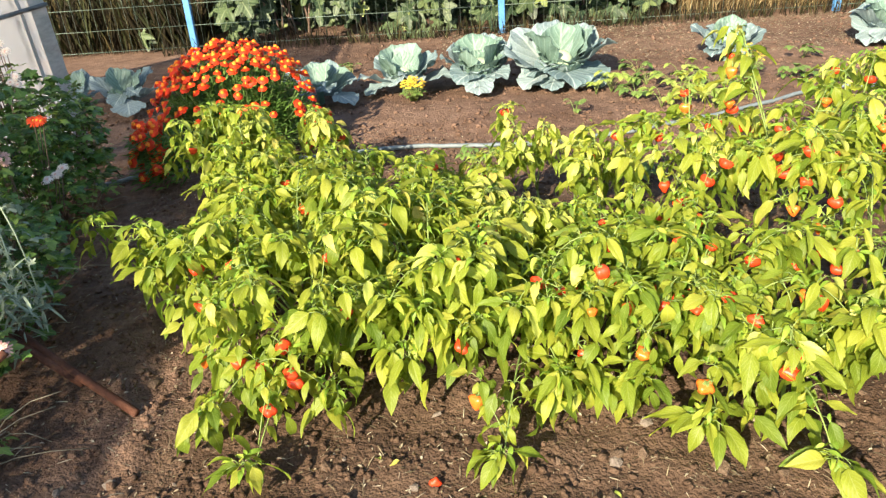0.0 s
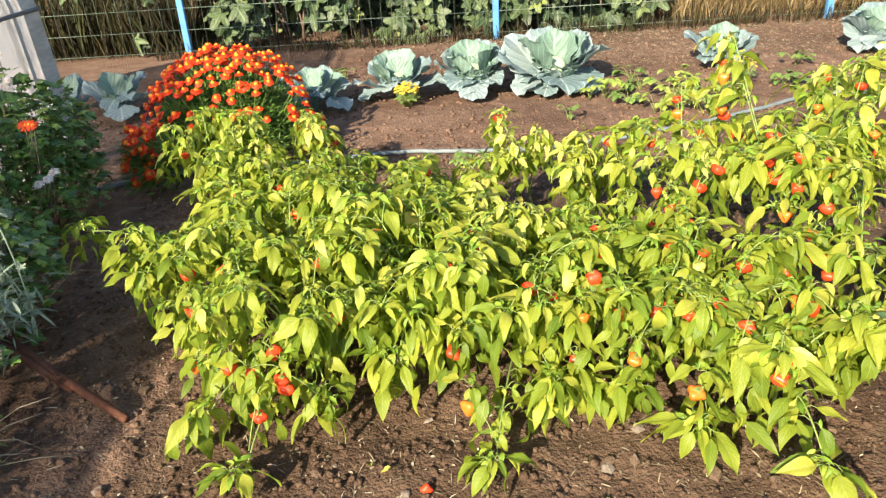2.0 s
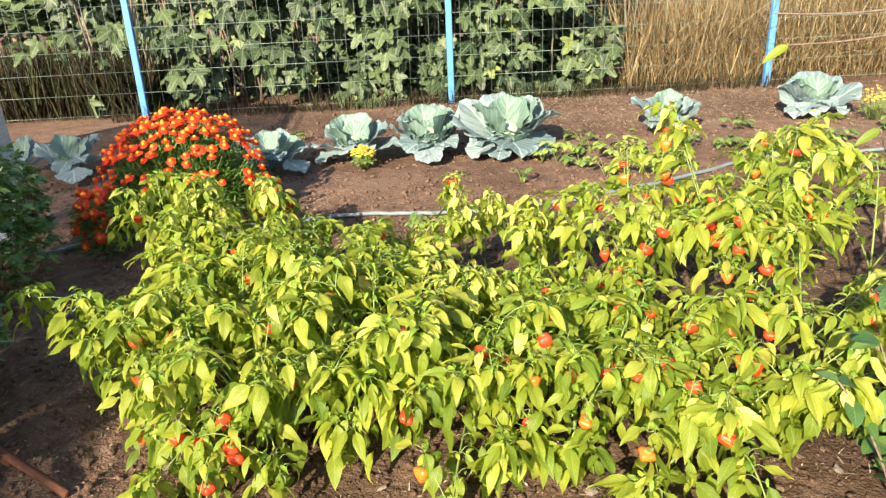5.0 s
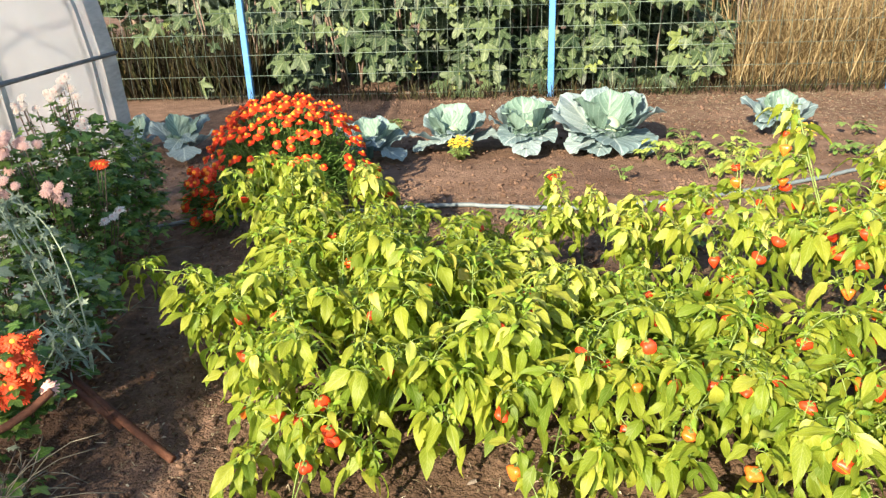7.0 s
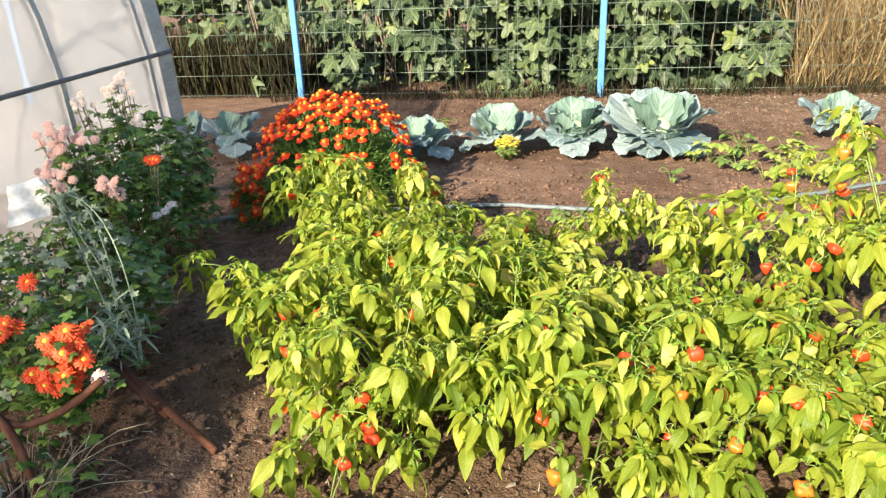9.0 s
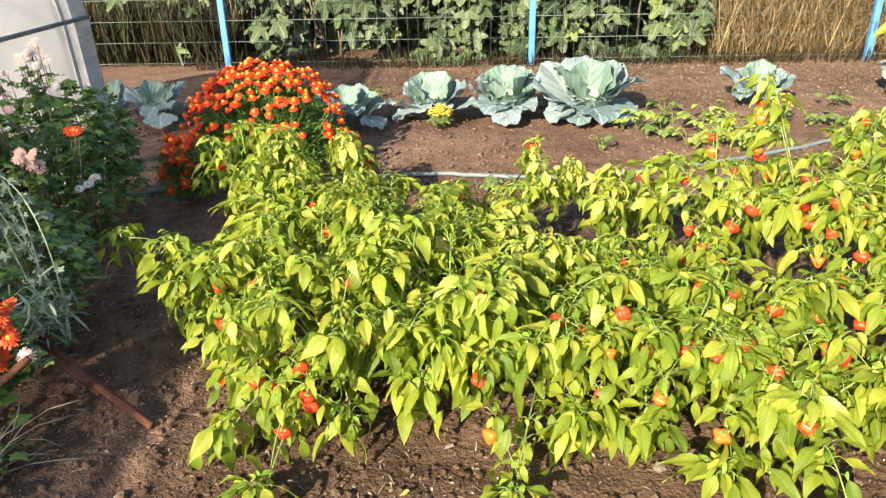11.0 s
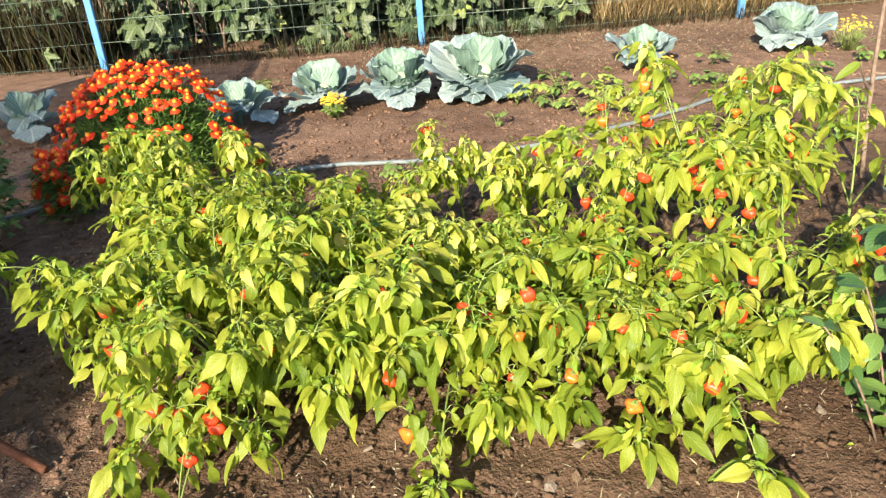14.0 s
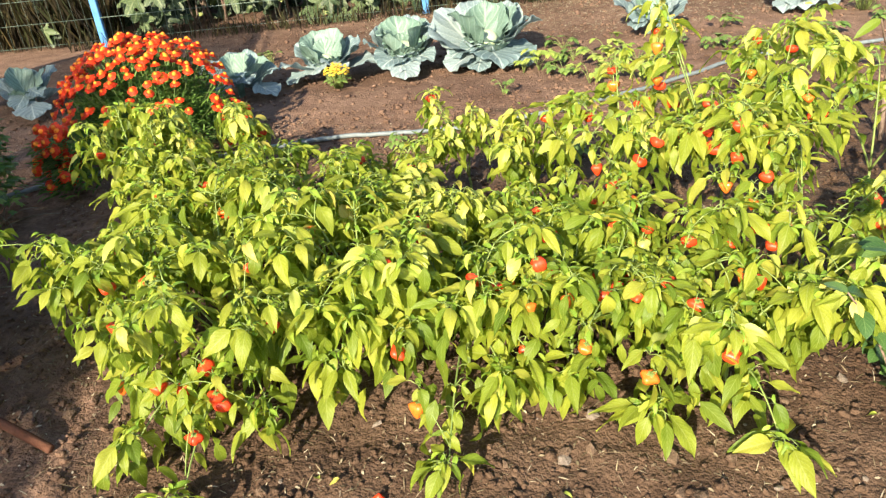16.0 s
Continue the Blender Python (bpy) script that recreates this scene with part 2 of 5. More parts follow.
def soil_mat():
    m, n, l, b = mat_base("garden soil")
    big = noise_tex(n, l, 0.9, 5.0, 0.6)
    medium = noise_tex(n, l, 9.0, 6.0, 0.65)
    fine = noise_tex(n, l, 55.0, 5.0, 0.7)
    c = ramp(n, l, big, [(0.35, (0.096, 0.058, 0.037)), (0.65, (0.168, 0.109, 0.072))])
    c = mix(n, l, c, ramp(n, l, medium, [(0.3, (0.46, 0.43, 0.41)), (0.7, (1.05, 1.05, 1.05))]), 0.95, "MULTIPLY")
    c = mix(n, l, c, ramp(n, l, fine, [(0.3, (0.55, 0.53, 0.50)), (0.62, (1.0, 1.0, 1.0)), (0.8, (1.35, 1.3, 1.25))]), 0.85, "MULTIPLY")
    tc = n.new("ShaderNodeTexCoord")
    place = n.new("ShaderNodeSeparateXYZ")
    l.new(tc.outputs["Object"], place.inputs[0])
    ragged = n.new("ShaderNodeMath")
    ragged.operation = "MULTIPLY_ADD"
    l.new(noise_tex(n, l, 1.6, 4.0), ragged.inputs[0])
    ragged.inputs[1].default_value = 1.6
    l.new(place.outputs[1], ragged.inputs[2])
    # the left strip is paled too, lifting its shade in the soil colour
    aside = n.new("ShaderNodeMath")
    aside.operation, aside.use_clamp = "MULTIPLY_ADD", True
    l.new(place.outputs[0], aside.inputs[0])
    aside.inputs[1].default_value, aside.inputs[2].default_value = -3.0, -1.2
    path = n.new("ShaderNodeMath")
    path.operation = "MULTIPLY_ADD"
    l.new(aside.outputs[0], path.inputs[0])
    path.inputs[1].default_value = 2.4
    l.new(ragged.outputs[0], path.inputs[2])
    # soil colour goes paler and a little bluer towards the back, edge ragged
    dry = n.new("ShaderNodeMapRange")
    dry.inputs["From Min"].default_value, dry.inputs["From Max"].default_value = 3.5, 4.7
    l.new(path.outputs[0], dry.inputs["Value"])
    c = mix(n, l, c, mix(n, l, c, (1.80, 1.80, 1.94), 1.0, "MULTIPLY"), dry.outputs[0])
    l.new(c, b.inputs["Base Color"])
    b.inputs["Roughness"].default_value, b.inputs["Specular IOR Level"].default_value = 0.92, 0.2
    total = fine
    for sc, amp in ((17.0, 0.7), (48.0, 0.7), (120.0, 0.5)):
        vo = n.new("ShaderNodeTexVoronoi")
        vo.inputs["Scale"].default_value = sc
        warp = n.new("ShaderNodeVectorMath")
        warp.operation = "MULTIPLY_ADD"
        nz = n.new("ShaderNodeTexNoise")
        nz.inputs["Scale"].default_value = sc * 0.6
        l.new(tc.outputs["Object"], nz.inputs["Vector"])
        l.new(nz.outputs["Color"], warp.inputs[0])
        warp.inputs[1].default_value = (1.6 / sc,) * 3
        l.new(tc.outputs["Object"], warp.inputs[2])
        l.new(warp.outputs[0], vo.inputs["Vector"])
        mm = n.new("ShaderNodeMath")
        mm.operation = "MULTIPLY_ADD"
        l.new(vo.outputs["Distance"], mm.inputs[0])
        mm.inputs[1].default_value = -amp
        l.new(total, mm.inputs[2])
        total = mm.outputs[0]
    bump(n, l, b, total, 0.72, 0.012)
    return m


M["soil"] = soil_mat()


def poly_mat():
    m, n, l, b = mat_base("milky polycarbonate")
    c = ramp(n, l, noise_tex(n, l, 2.0), [(0.3, (0.86, 0.86, 0.87)), (0.7, (0.92, 0.92, 0.935))])
    l.new(c, b.inputs["Base Color"])
    b.inputs["Roughness"].default_value = 0.3
    tr = n.new("ShaderNodeBsdfTranslucent")
    l.new(c, tr.inputs[0])
    ms = n.new("ShaderNodeMixShader")
    ms.inputs[0].default_value = 0.62
    l.new(b.outputs[0], ms.inputs[1])
    l.new(tr.outputs[0], ms.inputs[2])
    clear = n.new("ShaderNodeBsdfTransparent")
    both = n.new("ShaderNodeMixShader")
    both.inputs[0].default_value = 0.70
    l.new(ms.outputs[0], both.inputs[1])
    l.new(clear.outputs[0], both.inputs[2])
    l.new(both.outputs[0], n["Material Output"].inputs[0])
    return m


M["poly"] = poly_mat()


# ---- building helpers ----
class Acc:
    """Collects pieces with UVs into one mesh."""

    def __init__(self):
        self.v, self.f, self.uv, self.m, self.count = [], [], [], [], 0

    def add(self, v, f, uv=None, mi=0):
        v = np.asarray(v, float)
        self.v.append(v)
        c = self.count
        self.f.extend([tuple(i + c for i in q) for q in f])
        self.uv.append(np.asarray(uv, float) if uv is not None else np.full((len(v), 2), 0.2))
        self.m.extend([mi] * len(f))
        self.count += len(v)

    def mesh(self, name, mats, smooth=True):
        me = bpy.data.meshes.new(name)
        v = np.concatenate(self.v)
        me.from_pydata(v.tolist(), [], self.f)
        uv = np.concatenate(self.uv)
        lay = me.uv_layers.new(name="UVMap")
        idx = np.empty(len(me.loops), dtype=np.int32)
        me.loops.foreach_get("vertex_index", idx)
        lay.data.foreach_set("uv", uv[idx].astype(np.float32).ravel())
        for k in (mats if isinstance(mats, (list, tuple)) else [mats]):
            me.materials.append(k)
        me.polygons.foreach_set("material_index", np.array(self.m, dtype=np.int32))
        me.polygons.foreach_set("use_smooth", np.full(len(me.polygons), smooth))
        me.update()
        return me


def child(name, me, parent, m=None, label="", kind=""):
    ob = new(name, me)
    ob.parent = parent
    if m is not None:
        ob.matrix_basis = m
    return tagged(ob, label, "", "", kind)


def root(name, x, y, z, label, category, group="", kind=""):
    e = new(name)
    e.location = (x, y, z)
    e.empty_display_size = 0.1
    return tagged(e, label, category, group, kind)


def aim(p, d, up, s=1.0, sx=1.0):
    """A matrix whose y axis runs along d and whose z axis is near up."""
    y = Vector(d).normalized()
    x = y.cross(Vector(up))
    x = x.normalized() if x.length > 1e-5 else Vector((1, 0, 0))
    z = x.cross(y)
    return Matrix(((x.x * s * sx, y.x * s, z.x * s, p[0]), (x.y * s * sx, y.y * s, z.y * s, p[1]), (x.z * s * sx, y.z * s, z.z * s, p[2]), (0, 0, 0, 1)))


def moved(v, m):
    a = np.array(m)
    return np.asarray(v) @ a[:3, :3].T + a[:3, 3]


def tube(acc, pts, r0, r1, sides=6, mi=0):
    """A tapered round bar along pts, closed at its ends."""
    pts = [Vector(p) for p in pts]
    n = len(pts)
    vs, fs = [], []
    ref = Vector((0.13, 0.31, 0.94))
    for i, p in enumerate(pts):
        d = (pts[min(i + 1, n - 1)] - pts[max(i - 1, 0)]).normalized()
        if abs(d.dot(ref)) > 0.97:
            ref = Vector((0.95, 0.2, 0.1))
        a = d.cross(ref).normalized()
        b = d.cross(a)
        r = r0 + (r1 - r0) * i / max(n - 1, 1)
        for k in range(sides):
            t = 6.28319 * k / sides
            vs.append(p + (a * math.cos(t) + b * math.sin(t)) * r)
    for i in range(n - 1):
        for k in range(sides):
            q = (k + 1) % sides
            fs.append((i * sides + k, i * sides + q, (i + 1) * sides + q, (i + 1) * sides + k))
    fs.append(tuple(reversed(range(sides))))
    fs.append(tuple(range((n - 1) * sides, n * sides)))
    acc.add([tuple(v) for v in vs], fs, None, mi)


def bezier(a, b, c, n=6):
    a, b, c = Vector(a), Vector(b), Vector(c)
    return [a * (1 - t) ** 2 + b * 2 * t * (1 - t) + c * t * t for t in [i / (n - 1) for i in range(n)]]


def blade(width, droop, fold, rng, rows=7, p=0.55, q=0.9, wave=0.0, twist=0.0, cols=5):
    """A leaf of length 1 along y: vertices, faces and UVs."""
    peak = (p / (p + q)) ** p * (q / (p + q)) ** q
    v, uv, f = [], [], []
    ph = rng.uniform(0, 6)
    for i in range(rows):
        t = i / (rows - 1)
        w = width * 0.5 * max((t ** p) * ((1 - t) ** q) / peak, 0.015)
        yy = math.sin(min(t * droop, 1.5)) / max(droop, 0.01) if droop > 0.01 else t
        zz = -(1 - math.cos(t * droop)) / max(droop, 0.01) if droop > 0.01 else 0.0
        for k in range(cols):
            s = -1 + 2 * k / (cols - 1)
            x = s * w
            z = zz + abs(s) * w * fold + wave * math.sin(ph + t * 9 + s * 2) * abs(s) * width
            a = twist * t
            v.append((x * math.cos(a), yy, z + x * math.sin(a)))
            uv.append((0.5 + s * 0.5, t))
    for i in range(rows - 1):
        for k in range(cols - 1):
            o = i * cols + k
            f.append((o, o + 1, o + cols + 1, o + cols))
    return v, f, uv


def lobed(lobes, depth, rng, cup=0.15, size=1.0, ring=22):
    """A palmate leaf, stalk at the origin, about 1 long along y."""
    v, uv, f = [(0, 0.30, 0)], [(0.5, 0.3)], []
    for i in range(ring):
        a = -math.pi + 2 * math.pi * (i + 0.5) / ring
        notch = 0.5 + 0.5 * math.cos(a * lobes)
        r = 0.52 * (1 - depth + depth * notch) * (0.82 + 0.26 * math.cos(a)) * rng.uniform(0.93, 1.07)
        if abs(a) > 2.75:
            r *= 0.45
        x, y = math.sin(a) * r, 0.30 + math.cos(a) * r
        v.append((x * size, y * size, -cup * (x * x + (y - 0.3) ** 2) * 2 + rng.uniform(-0.03, 0.03)))
        uv.append((0.5 + x, y))
    for i in range(ring):
        f.append((0, 1 + i, 1 + (i + 1) % ring))
    return v, f, uv


def unit(rng, up=0.0):
    a = rng.uniform(0, 6.28319)
    return Vector((math.cos(a), math.sin(a), up))


# ---- ground ----
def axis(lo, hi, step, far):
    """Even steps from lo to hi, then ever wider ones out to far."""
    mid = list(np.arange(lo, hi + step * 0.5, step))
    d, out_hi, out_lo = step, [], []
    a, b = mid[-1], mid[0]
    while a < far:
        d *= 1.28
        a += d
        b -= d
        out_hi.append(a)
        out_lo.append(b)
    return out_lo[::-1] + mid + out_hi


def ground_z(x, y):
    v = Vector((x, y, 0.0))
    dist = math.hypot(x - 0.5, y - 3.0)
    fade = max(0.0, 1 - dist / 14)
    bed = 0.45 + 0.45 * max(0.0, min(1.0, (3.4 - y) / 0.6)) + 0.7 * max(0.0, 1 - abs(y - 1.4) / 0.55) * max(0.0, 1 - abs(x - 0.5) / 1.2)
    z = 0.022 * noise.noise(v * 1.7) + bed * (0.016 * noise.noise(v * 6.5) + 0.009 * noise.noise(v * 11.0 + Vector((1, 5, 2))) + 0.0065 * noise.noise(v * 21.0 + Vector((3, 7, 1))))
    return z * fade - 0.004


def build_ground():
    xs, ys = axis(-2.2, 2.9, 0.022, 400), axis(0.5, 5.6, 0.024, 400)
    acc = Acc()
    nx = len(xs)
    v = [(x, y, ground_z(x, y)) for y in ys for x in xs]
    f = [(j * nx + i, j * nx + i + 1, (j + 1) * nx + i + 1, (j + 1) * nx + i) for j in range(len(ys) - 1) for i in range(nx - 1)]
    acc.add(v, f)
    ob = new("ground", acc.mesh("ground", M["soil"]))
    return tagged(ob, "bare crumbly brown garden soil, dry and cloddy", "ground", "", "structure")


ground = build_ground()


# ---- fence ----
FENCE_Y = 7.0
POSTS = (-8.2, -5.2, -2.2, 0.8, 4.035, 7.2, 10.3)


def build_fence():
    fence = root("wire_fence", 0, FENCE_Y, 0, "welded wire mesh fence on blue painted steel posts", "fence")
    a = Acc()
    w, r = 0.030, 0.006
    ring = [(w, w - r), (w - r, w), (-w + r, w), (-w, w - r), (-w, -w + r), (-w + r, -w), (w - r, -w), (w, -w + r)]
    v = [(x, y, z) for z in (-0.05, 1.82) for x, y in ring]
    f = [(i, (i + 1) % 8, 8 + (i + 1) % 8, 8 + i) for i in range(8)] + [tuple(range(8, 16))]
    a.add(v, f)
    post = a.mesh("post", M["blue"], False)
    cap = Acc()
    cap.add([(x * 1.12, y * 1.12, z) for z in (1.815, 1.85) for x, y in ring], f)
    cap_me = cap.mesh("post_cap", M["blue"], False)
    for x in POSTS:
        p = child("post", post, fence, pose(x, 0, 0), "blue painted square steel post")
        child("post_cap", cap_me, p)
    for x0, x1 in zip(POSTS[:-1], POSTS[1:]):
        a = Acc()
        z = 0.06
        while z < 1.75:
            tube(a, [(x0 + 0.03, -0.035, z), (x1 - 0.03, -0.035, z)], 0.0026, 0.0026, 5)
            z += 0.20
        n = int(round((x1 - x0) / 0.10))
        for k in range(1, n):
            x = x0 + (x1 - x0) * k / n
            tube(a, [(x, -0.031, 0.03), (x + 0.004 * math.sin(k), -0.033, 0.9), (x, -0.031, 1.72)], 0.0021, 0.0021, 4)
        child("mesh_panel", a.mesh("mesh_panel", M["wire"]), fence, None, "green-grey welded wire mesh panel")


build_fence()


# ---- greenhouse ----
GX, GY0, GY1 = -1.95, -2.6, 3.86
PROFILE = [(0.04, 0.0), (0.0, 0.87), (-0.04, 1.14), (-0.11, 1.40), (-0.24, 1.66), (-0.45, 1.89), (-0.73, 2.05), (-1.05, 2.11)]
PROFILE = PROFILE + [(-2.1 - x, z) for x, z in PROFILE[-2::-1]]


def build_greenhouse():
    gh = root("greenhouse", GX, 0, 0, "arched greenhouse of milky polycarbonate on a steel frame", "greenhouse")
    ribs = [GY0, -1.6, -0.6, 0.4, 1.4, 2.05, 2.82, 3.62, GY1]
    outer = [(x + 0.004, z) for x, z in PROFILE]
    inner = [(x * 0.99 - 0.006, z * 0.996) for x, z in PROFILE]
    k = len(PROFILE)
    for y0, y1 in zip(ribs[:-1], ribs[1:]):
        a = Acc()
        v = [(x, y, z) for y in (y0 + 0.004, y1 - 0.004) for x, z in outer] + [(x, y, z) for y in (y0 + 0.004, y1 - 0.004) for x, z in inner]
        f = [(i, i + 1, k + i + 1, k + i) for i in range(k - 1)] + [(2 * k + i, 3 * k + i, 3 * k + i + 1, 2 * k + i + 1) for i in range(k - 1)]
        f += [(i, 2 * k + i, 2 * k + i + 1, i + 1) for i in range(k - 1)] + [(k + i, k + i + 1, 3 * k + i + 1, 3 * k + i) for i in range(k - 1)]
        a.add(v, f)
        child("cover_sheet", a.mesh("cover_sheet", M["poly"]), gh, None, "milky polycarbonate sheet")
    rib = Acc()
    tube(rib, [(x * 0.985 - 0.03, 0, z * 0.985) for x, z in PROFILE], 0.012, 0.012, 6)
    rib_me = rib.mesh("rib", M["steel"])
    strip = Acc()
    for i in range(k - 1):
        (x0, z0), (x1, z1) = outer[i], outer[i + 1]
        strip.add([(x0 + 0.004, -0.018, z0), (x0 + 0.004, 0.018, z0), (x1 + 0.004, 0.018, z1 + 0.004), (x1 + 0.004, -0.018, z1 + 0.004)], [(0, 1, 2, 3)])
    strip_me = strip.mesh("joint_strip", M["poly_edge"])
    for y in ribs:
        child("rib", rib_me, gh, pose(0, y, 0), "dull steel arch")
    for y in ribs[5:]:
        child("joint_strip", strip_me, gh, pose(0, y, 0), "grey joint strip")
    child("edge_profile", strip_me, gh, pose(0.003, GY1 - 0.075, 0) @ Matrix.Diagonal((1, 4.2, 1, 1)), "wide weathered end profile")
    for x, z in ((0.0, 0.87), (-2.1, 0.87), (0.0, 0.06), (-0.42, 1.93)):
        a = Acc()
        sgn = 1 if x > -1 else -1
        tube(a, [(x + 0.018 * sgn, GY0, z), (x + 0.018 * sgn, GY1 + 0.01, z)], 0.011, 0.011, 6)
        child("rail", a.mesh("rail", M["steel"]), gh, None, "dark steel rail")
    for y in (GY0 + 0.01, GY1 - 0.01):
        a = Acc()
        v = [(x, y - 0.004, z) for x, z in inner] + [(x, y + 0.004, z) for x, z in inner]
        f = [tuple(range(k)), tuple(reversed(range(k, 2 * k)))] + [(i, k + i, k + (i + 1) % k, (i + 1) % k) for i in range(k)]
        a.add(v, f)
        child("end_wall", a.mesh("end_wall", M["poly"], False), gh, None, "milky polycarbonate end wall")


M["poly_edge"] = surface("weathered edge strip", [(0.3, (0.40, 0.39, 0.35)), (0.7, (0.60, 0.59, 0.54))], 10, 0.6)
build_greenhouse()


# ---- pepper plants ----
def fruit_meshes(rng):
    out = []
    for n, key in enumerate(("pep_fruit", "pep_fruit", "pep_fruit", "pep_fruit_or", "pep_fruit_gr")):
        a = Acc()
        lob, ph, seg = rng.choice((3, 4)), rng.uniform(0, 6), 14
        prof = [(0.20, 0.0), (0.70, -0.08), (1.00, -0.36), (1.05, -0.74), (0.84, -1.10), (0.54, -1.32), (0.20, -1.36)]
        if n % 2:
            prof = [(0.20, 0.0), (0.78, -0.10), (1.02, -0.36), (0.86, -0.80), (0.60, -1.20), (0.36, -1.52), (0.12, -1.70)]
        v, f = [], []
        for j, (r, z) in enumerate(prof):
            for i in range(seg):
                t = 6.28319 * i / seg
                k = r * (1 + (0.19 if 1 < j < 6 else 0.07) * math.cos(lob * t + ph + 0.12 * j) + 0.05 * math.sin(7 * t + 2 * ph + j))
                v.append((k * math.cos(t), k * math.sin(t), z + 0.06 * math.cos(lob * t + ph) * r))
        v.append((0, 0, prof[-1][1] - 0.04))
        for j in range(len(prof) - 1):
            for i in range(seg):
                q = (i + 1) % seg
                f.append((j * seg + i, (j + 1) * seg + i, (j + 1) * seg + q, j * seg + q))
        e = (len(prof) - 1) * seg
        f += [(e + i, len(v) - 1, e + (i + 1) % seg) for i in range(seg)]
        f.append(tuple(range(seg)))
        a.add(v, f)
        out.append(a.mesh("fruit", M[key]))
    return out


def calyx_mesh():
    a = Acc()
    v = [(0, 0, 0.10)] + [((0.62 if i % 2 else 0.42) * math.cos(i * 0.628), (0.62 if i % 2 else 0.42) * math.sin(i * 0.628), -0.02 - (0.10 if i % 2 else 0.0)) for i in range(10)]
    a.add(v, [(0, 1 + i, 1 + (i + 1) % 10) for i in range(10)])
    tube(a, bezier((0, 0, 0.05), (0.1, 0, 0.8), (0.6, 0, 1.1), 5), 0.11, 0.08, 5)
    return a.mesh("stalk", M["pep_stem"])


def pepper_blade(width, droop, fold, rng, rows=9, cols=5, wave=0.05, twist=0.0, quilt=0.012):
    """A pepper leaf of length 1 along y: rounded base, drawn-out tip, arching over, puckered between its side veins."""
    v, uv, f = [], [], []
    ph = rng.uniform(0, 6)
    hook = rng.uniform(0.0, 0.5)
    y = z = 0.0
    for i in range(rows):
        t = i / (rows - 1)
        if t < 0.36:
            w = math.sin(0.5 * math.pi * t / 0.36) ** 0.72
        else:
            u = (t - 0.36) / 0.64
            w = (1 - u) ** 1.05 * (1 + 0.62 * u)
        w = max(w, 0.03 if i == 0 else 0.012) * width * 0.5
        if i:
            bend = droop * (t - 0.5 / (rows - 1)) + hook * t * t
            y += math.cos(bend) / (rows - 1)
            z -= math.sin(bend) / (rows - 1)
        a = twist * t
        for k in range(cols):
            s = -1 + 2 * k / (cols - 1)
            x = s * w
            lift = abs(s) * w * fold * (1 - 0.4 * abs(s)) + wave * math.sin(ph + t * 8 + s * 2.2) * s * s * width
            lift += quilt * math.sin((t - abs(s) * 0.22) * 34) * (0.4 + abs(s)) * (1 - t) ** 0.5
            v.append((x * math.cos(a), y, z + lift + x * math.sin(a)))
            uv.append((0.5 + s * 0.5, t))
    for i in range(rows - 1):
        for k in range(cols - 1):
            o = i * cols + k
            f.append((o, o + 1, o + cols + 1, o + cols))
    return v, f, uv


prng = random.Random(11)
FRUITS, CALYX = fruit_meshes(prng), calyx_mesh()
PEP = {}
for tone in ("pep_green", "pep_lime", "pep_yellow"):
    PEP[tone] = []
    for k in range(12):
        a = Acc()
        a.add(*pepper_blade(prng.uniform(0.32, 0.47), prng.uniform(0.15, 1.3), prng.uniform(0.05, 0.75), prng, 10, 7, 0.10, prng.uniform(-0.7, 0.7), 0.016))
        PEP[tone].append(a.mesh("leaf", M[tone]))
INNER = [pepper_blade(prng.uniform(0.34, 0.47), prng.uniform(0.3, 1.3), prng.uniform(0.1, 0.6), prng, 7, 5, 0.07, prng.uniform(-0.5, 0.5)) for k in range(7)]
YOUNG = [pepper_blade(prng.uniform(0.28, 0.40), prng.uniform(0.4, 1.4), 0.5, prng, 6, 3, 0.05, 0.3, 0.0) for k in range(5)]

# where single ripe fruits hang in the bed
FRUIT_SPOTS = [(0.89, 1.89, 0.40), (1.04, 1.90, 0.40), (0.92, 1.82, 0.37), (1.10, 1.92, 0.45), (1.34, 2.08, 0.50), (1.27, 1.88, 0.42), (1.30, 1.79, 0.42), (1.34, 1.68, 0.40), (1.23, 1.71, 0.37),
               (1.28, 1.63, 0.34), (1.25, 1.53, 0.32), (0.61, 1.76, 0.30), (0.66, 1.80, 0.32), (0.95, 1.73, 0.33), (0.20, 1.45, 0.40), (0.43, 1.41, 0.34), (0.81, 1.29, 0.30), (0.95, 1.25, 0.28),
               (0.65, 1.18, 0.25), (0.78, 1.10, 0.20), (1.12, 1.29, 0.30)]
FRUIT_SPOTS_LOW = [(0.64, 1.32, 0.30), (0.91, 1.34, 0.30), (0.54, 1.31, 0.30), (0.21, 1.30, 0.22), (0.24, 1.21, 0.12), (-0.39, 1.32, 0.20), (-0.24, 1.25, 0.20), (-0.23, 1.26, 0.17), (-0.29, 1.17, 0.15), (-0.10, 1.38, 0.30),
                   (-0.27, 1.31, 0.25), (-0.58, 1.65, 0.32), (-0.15, 1.52, 0.40), (-0.54, 1.55, 0.25), (1.45, 1.94, 0.45), (1.31, 1.50, 0.33)]
HANG = [Vector(p) for p in FRUIT_SPOTS + FRUIT_SPOTS_LOW]


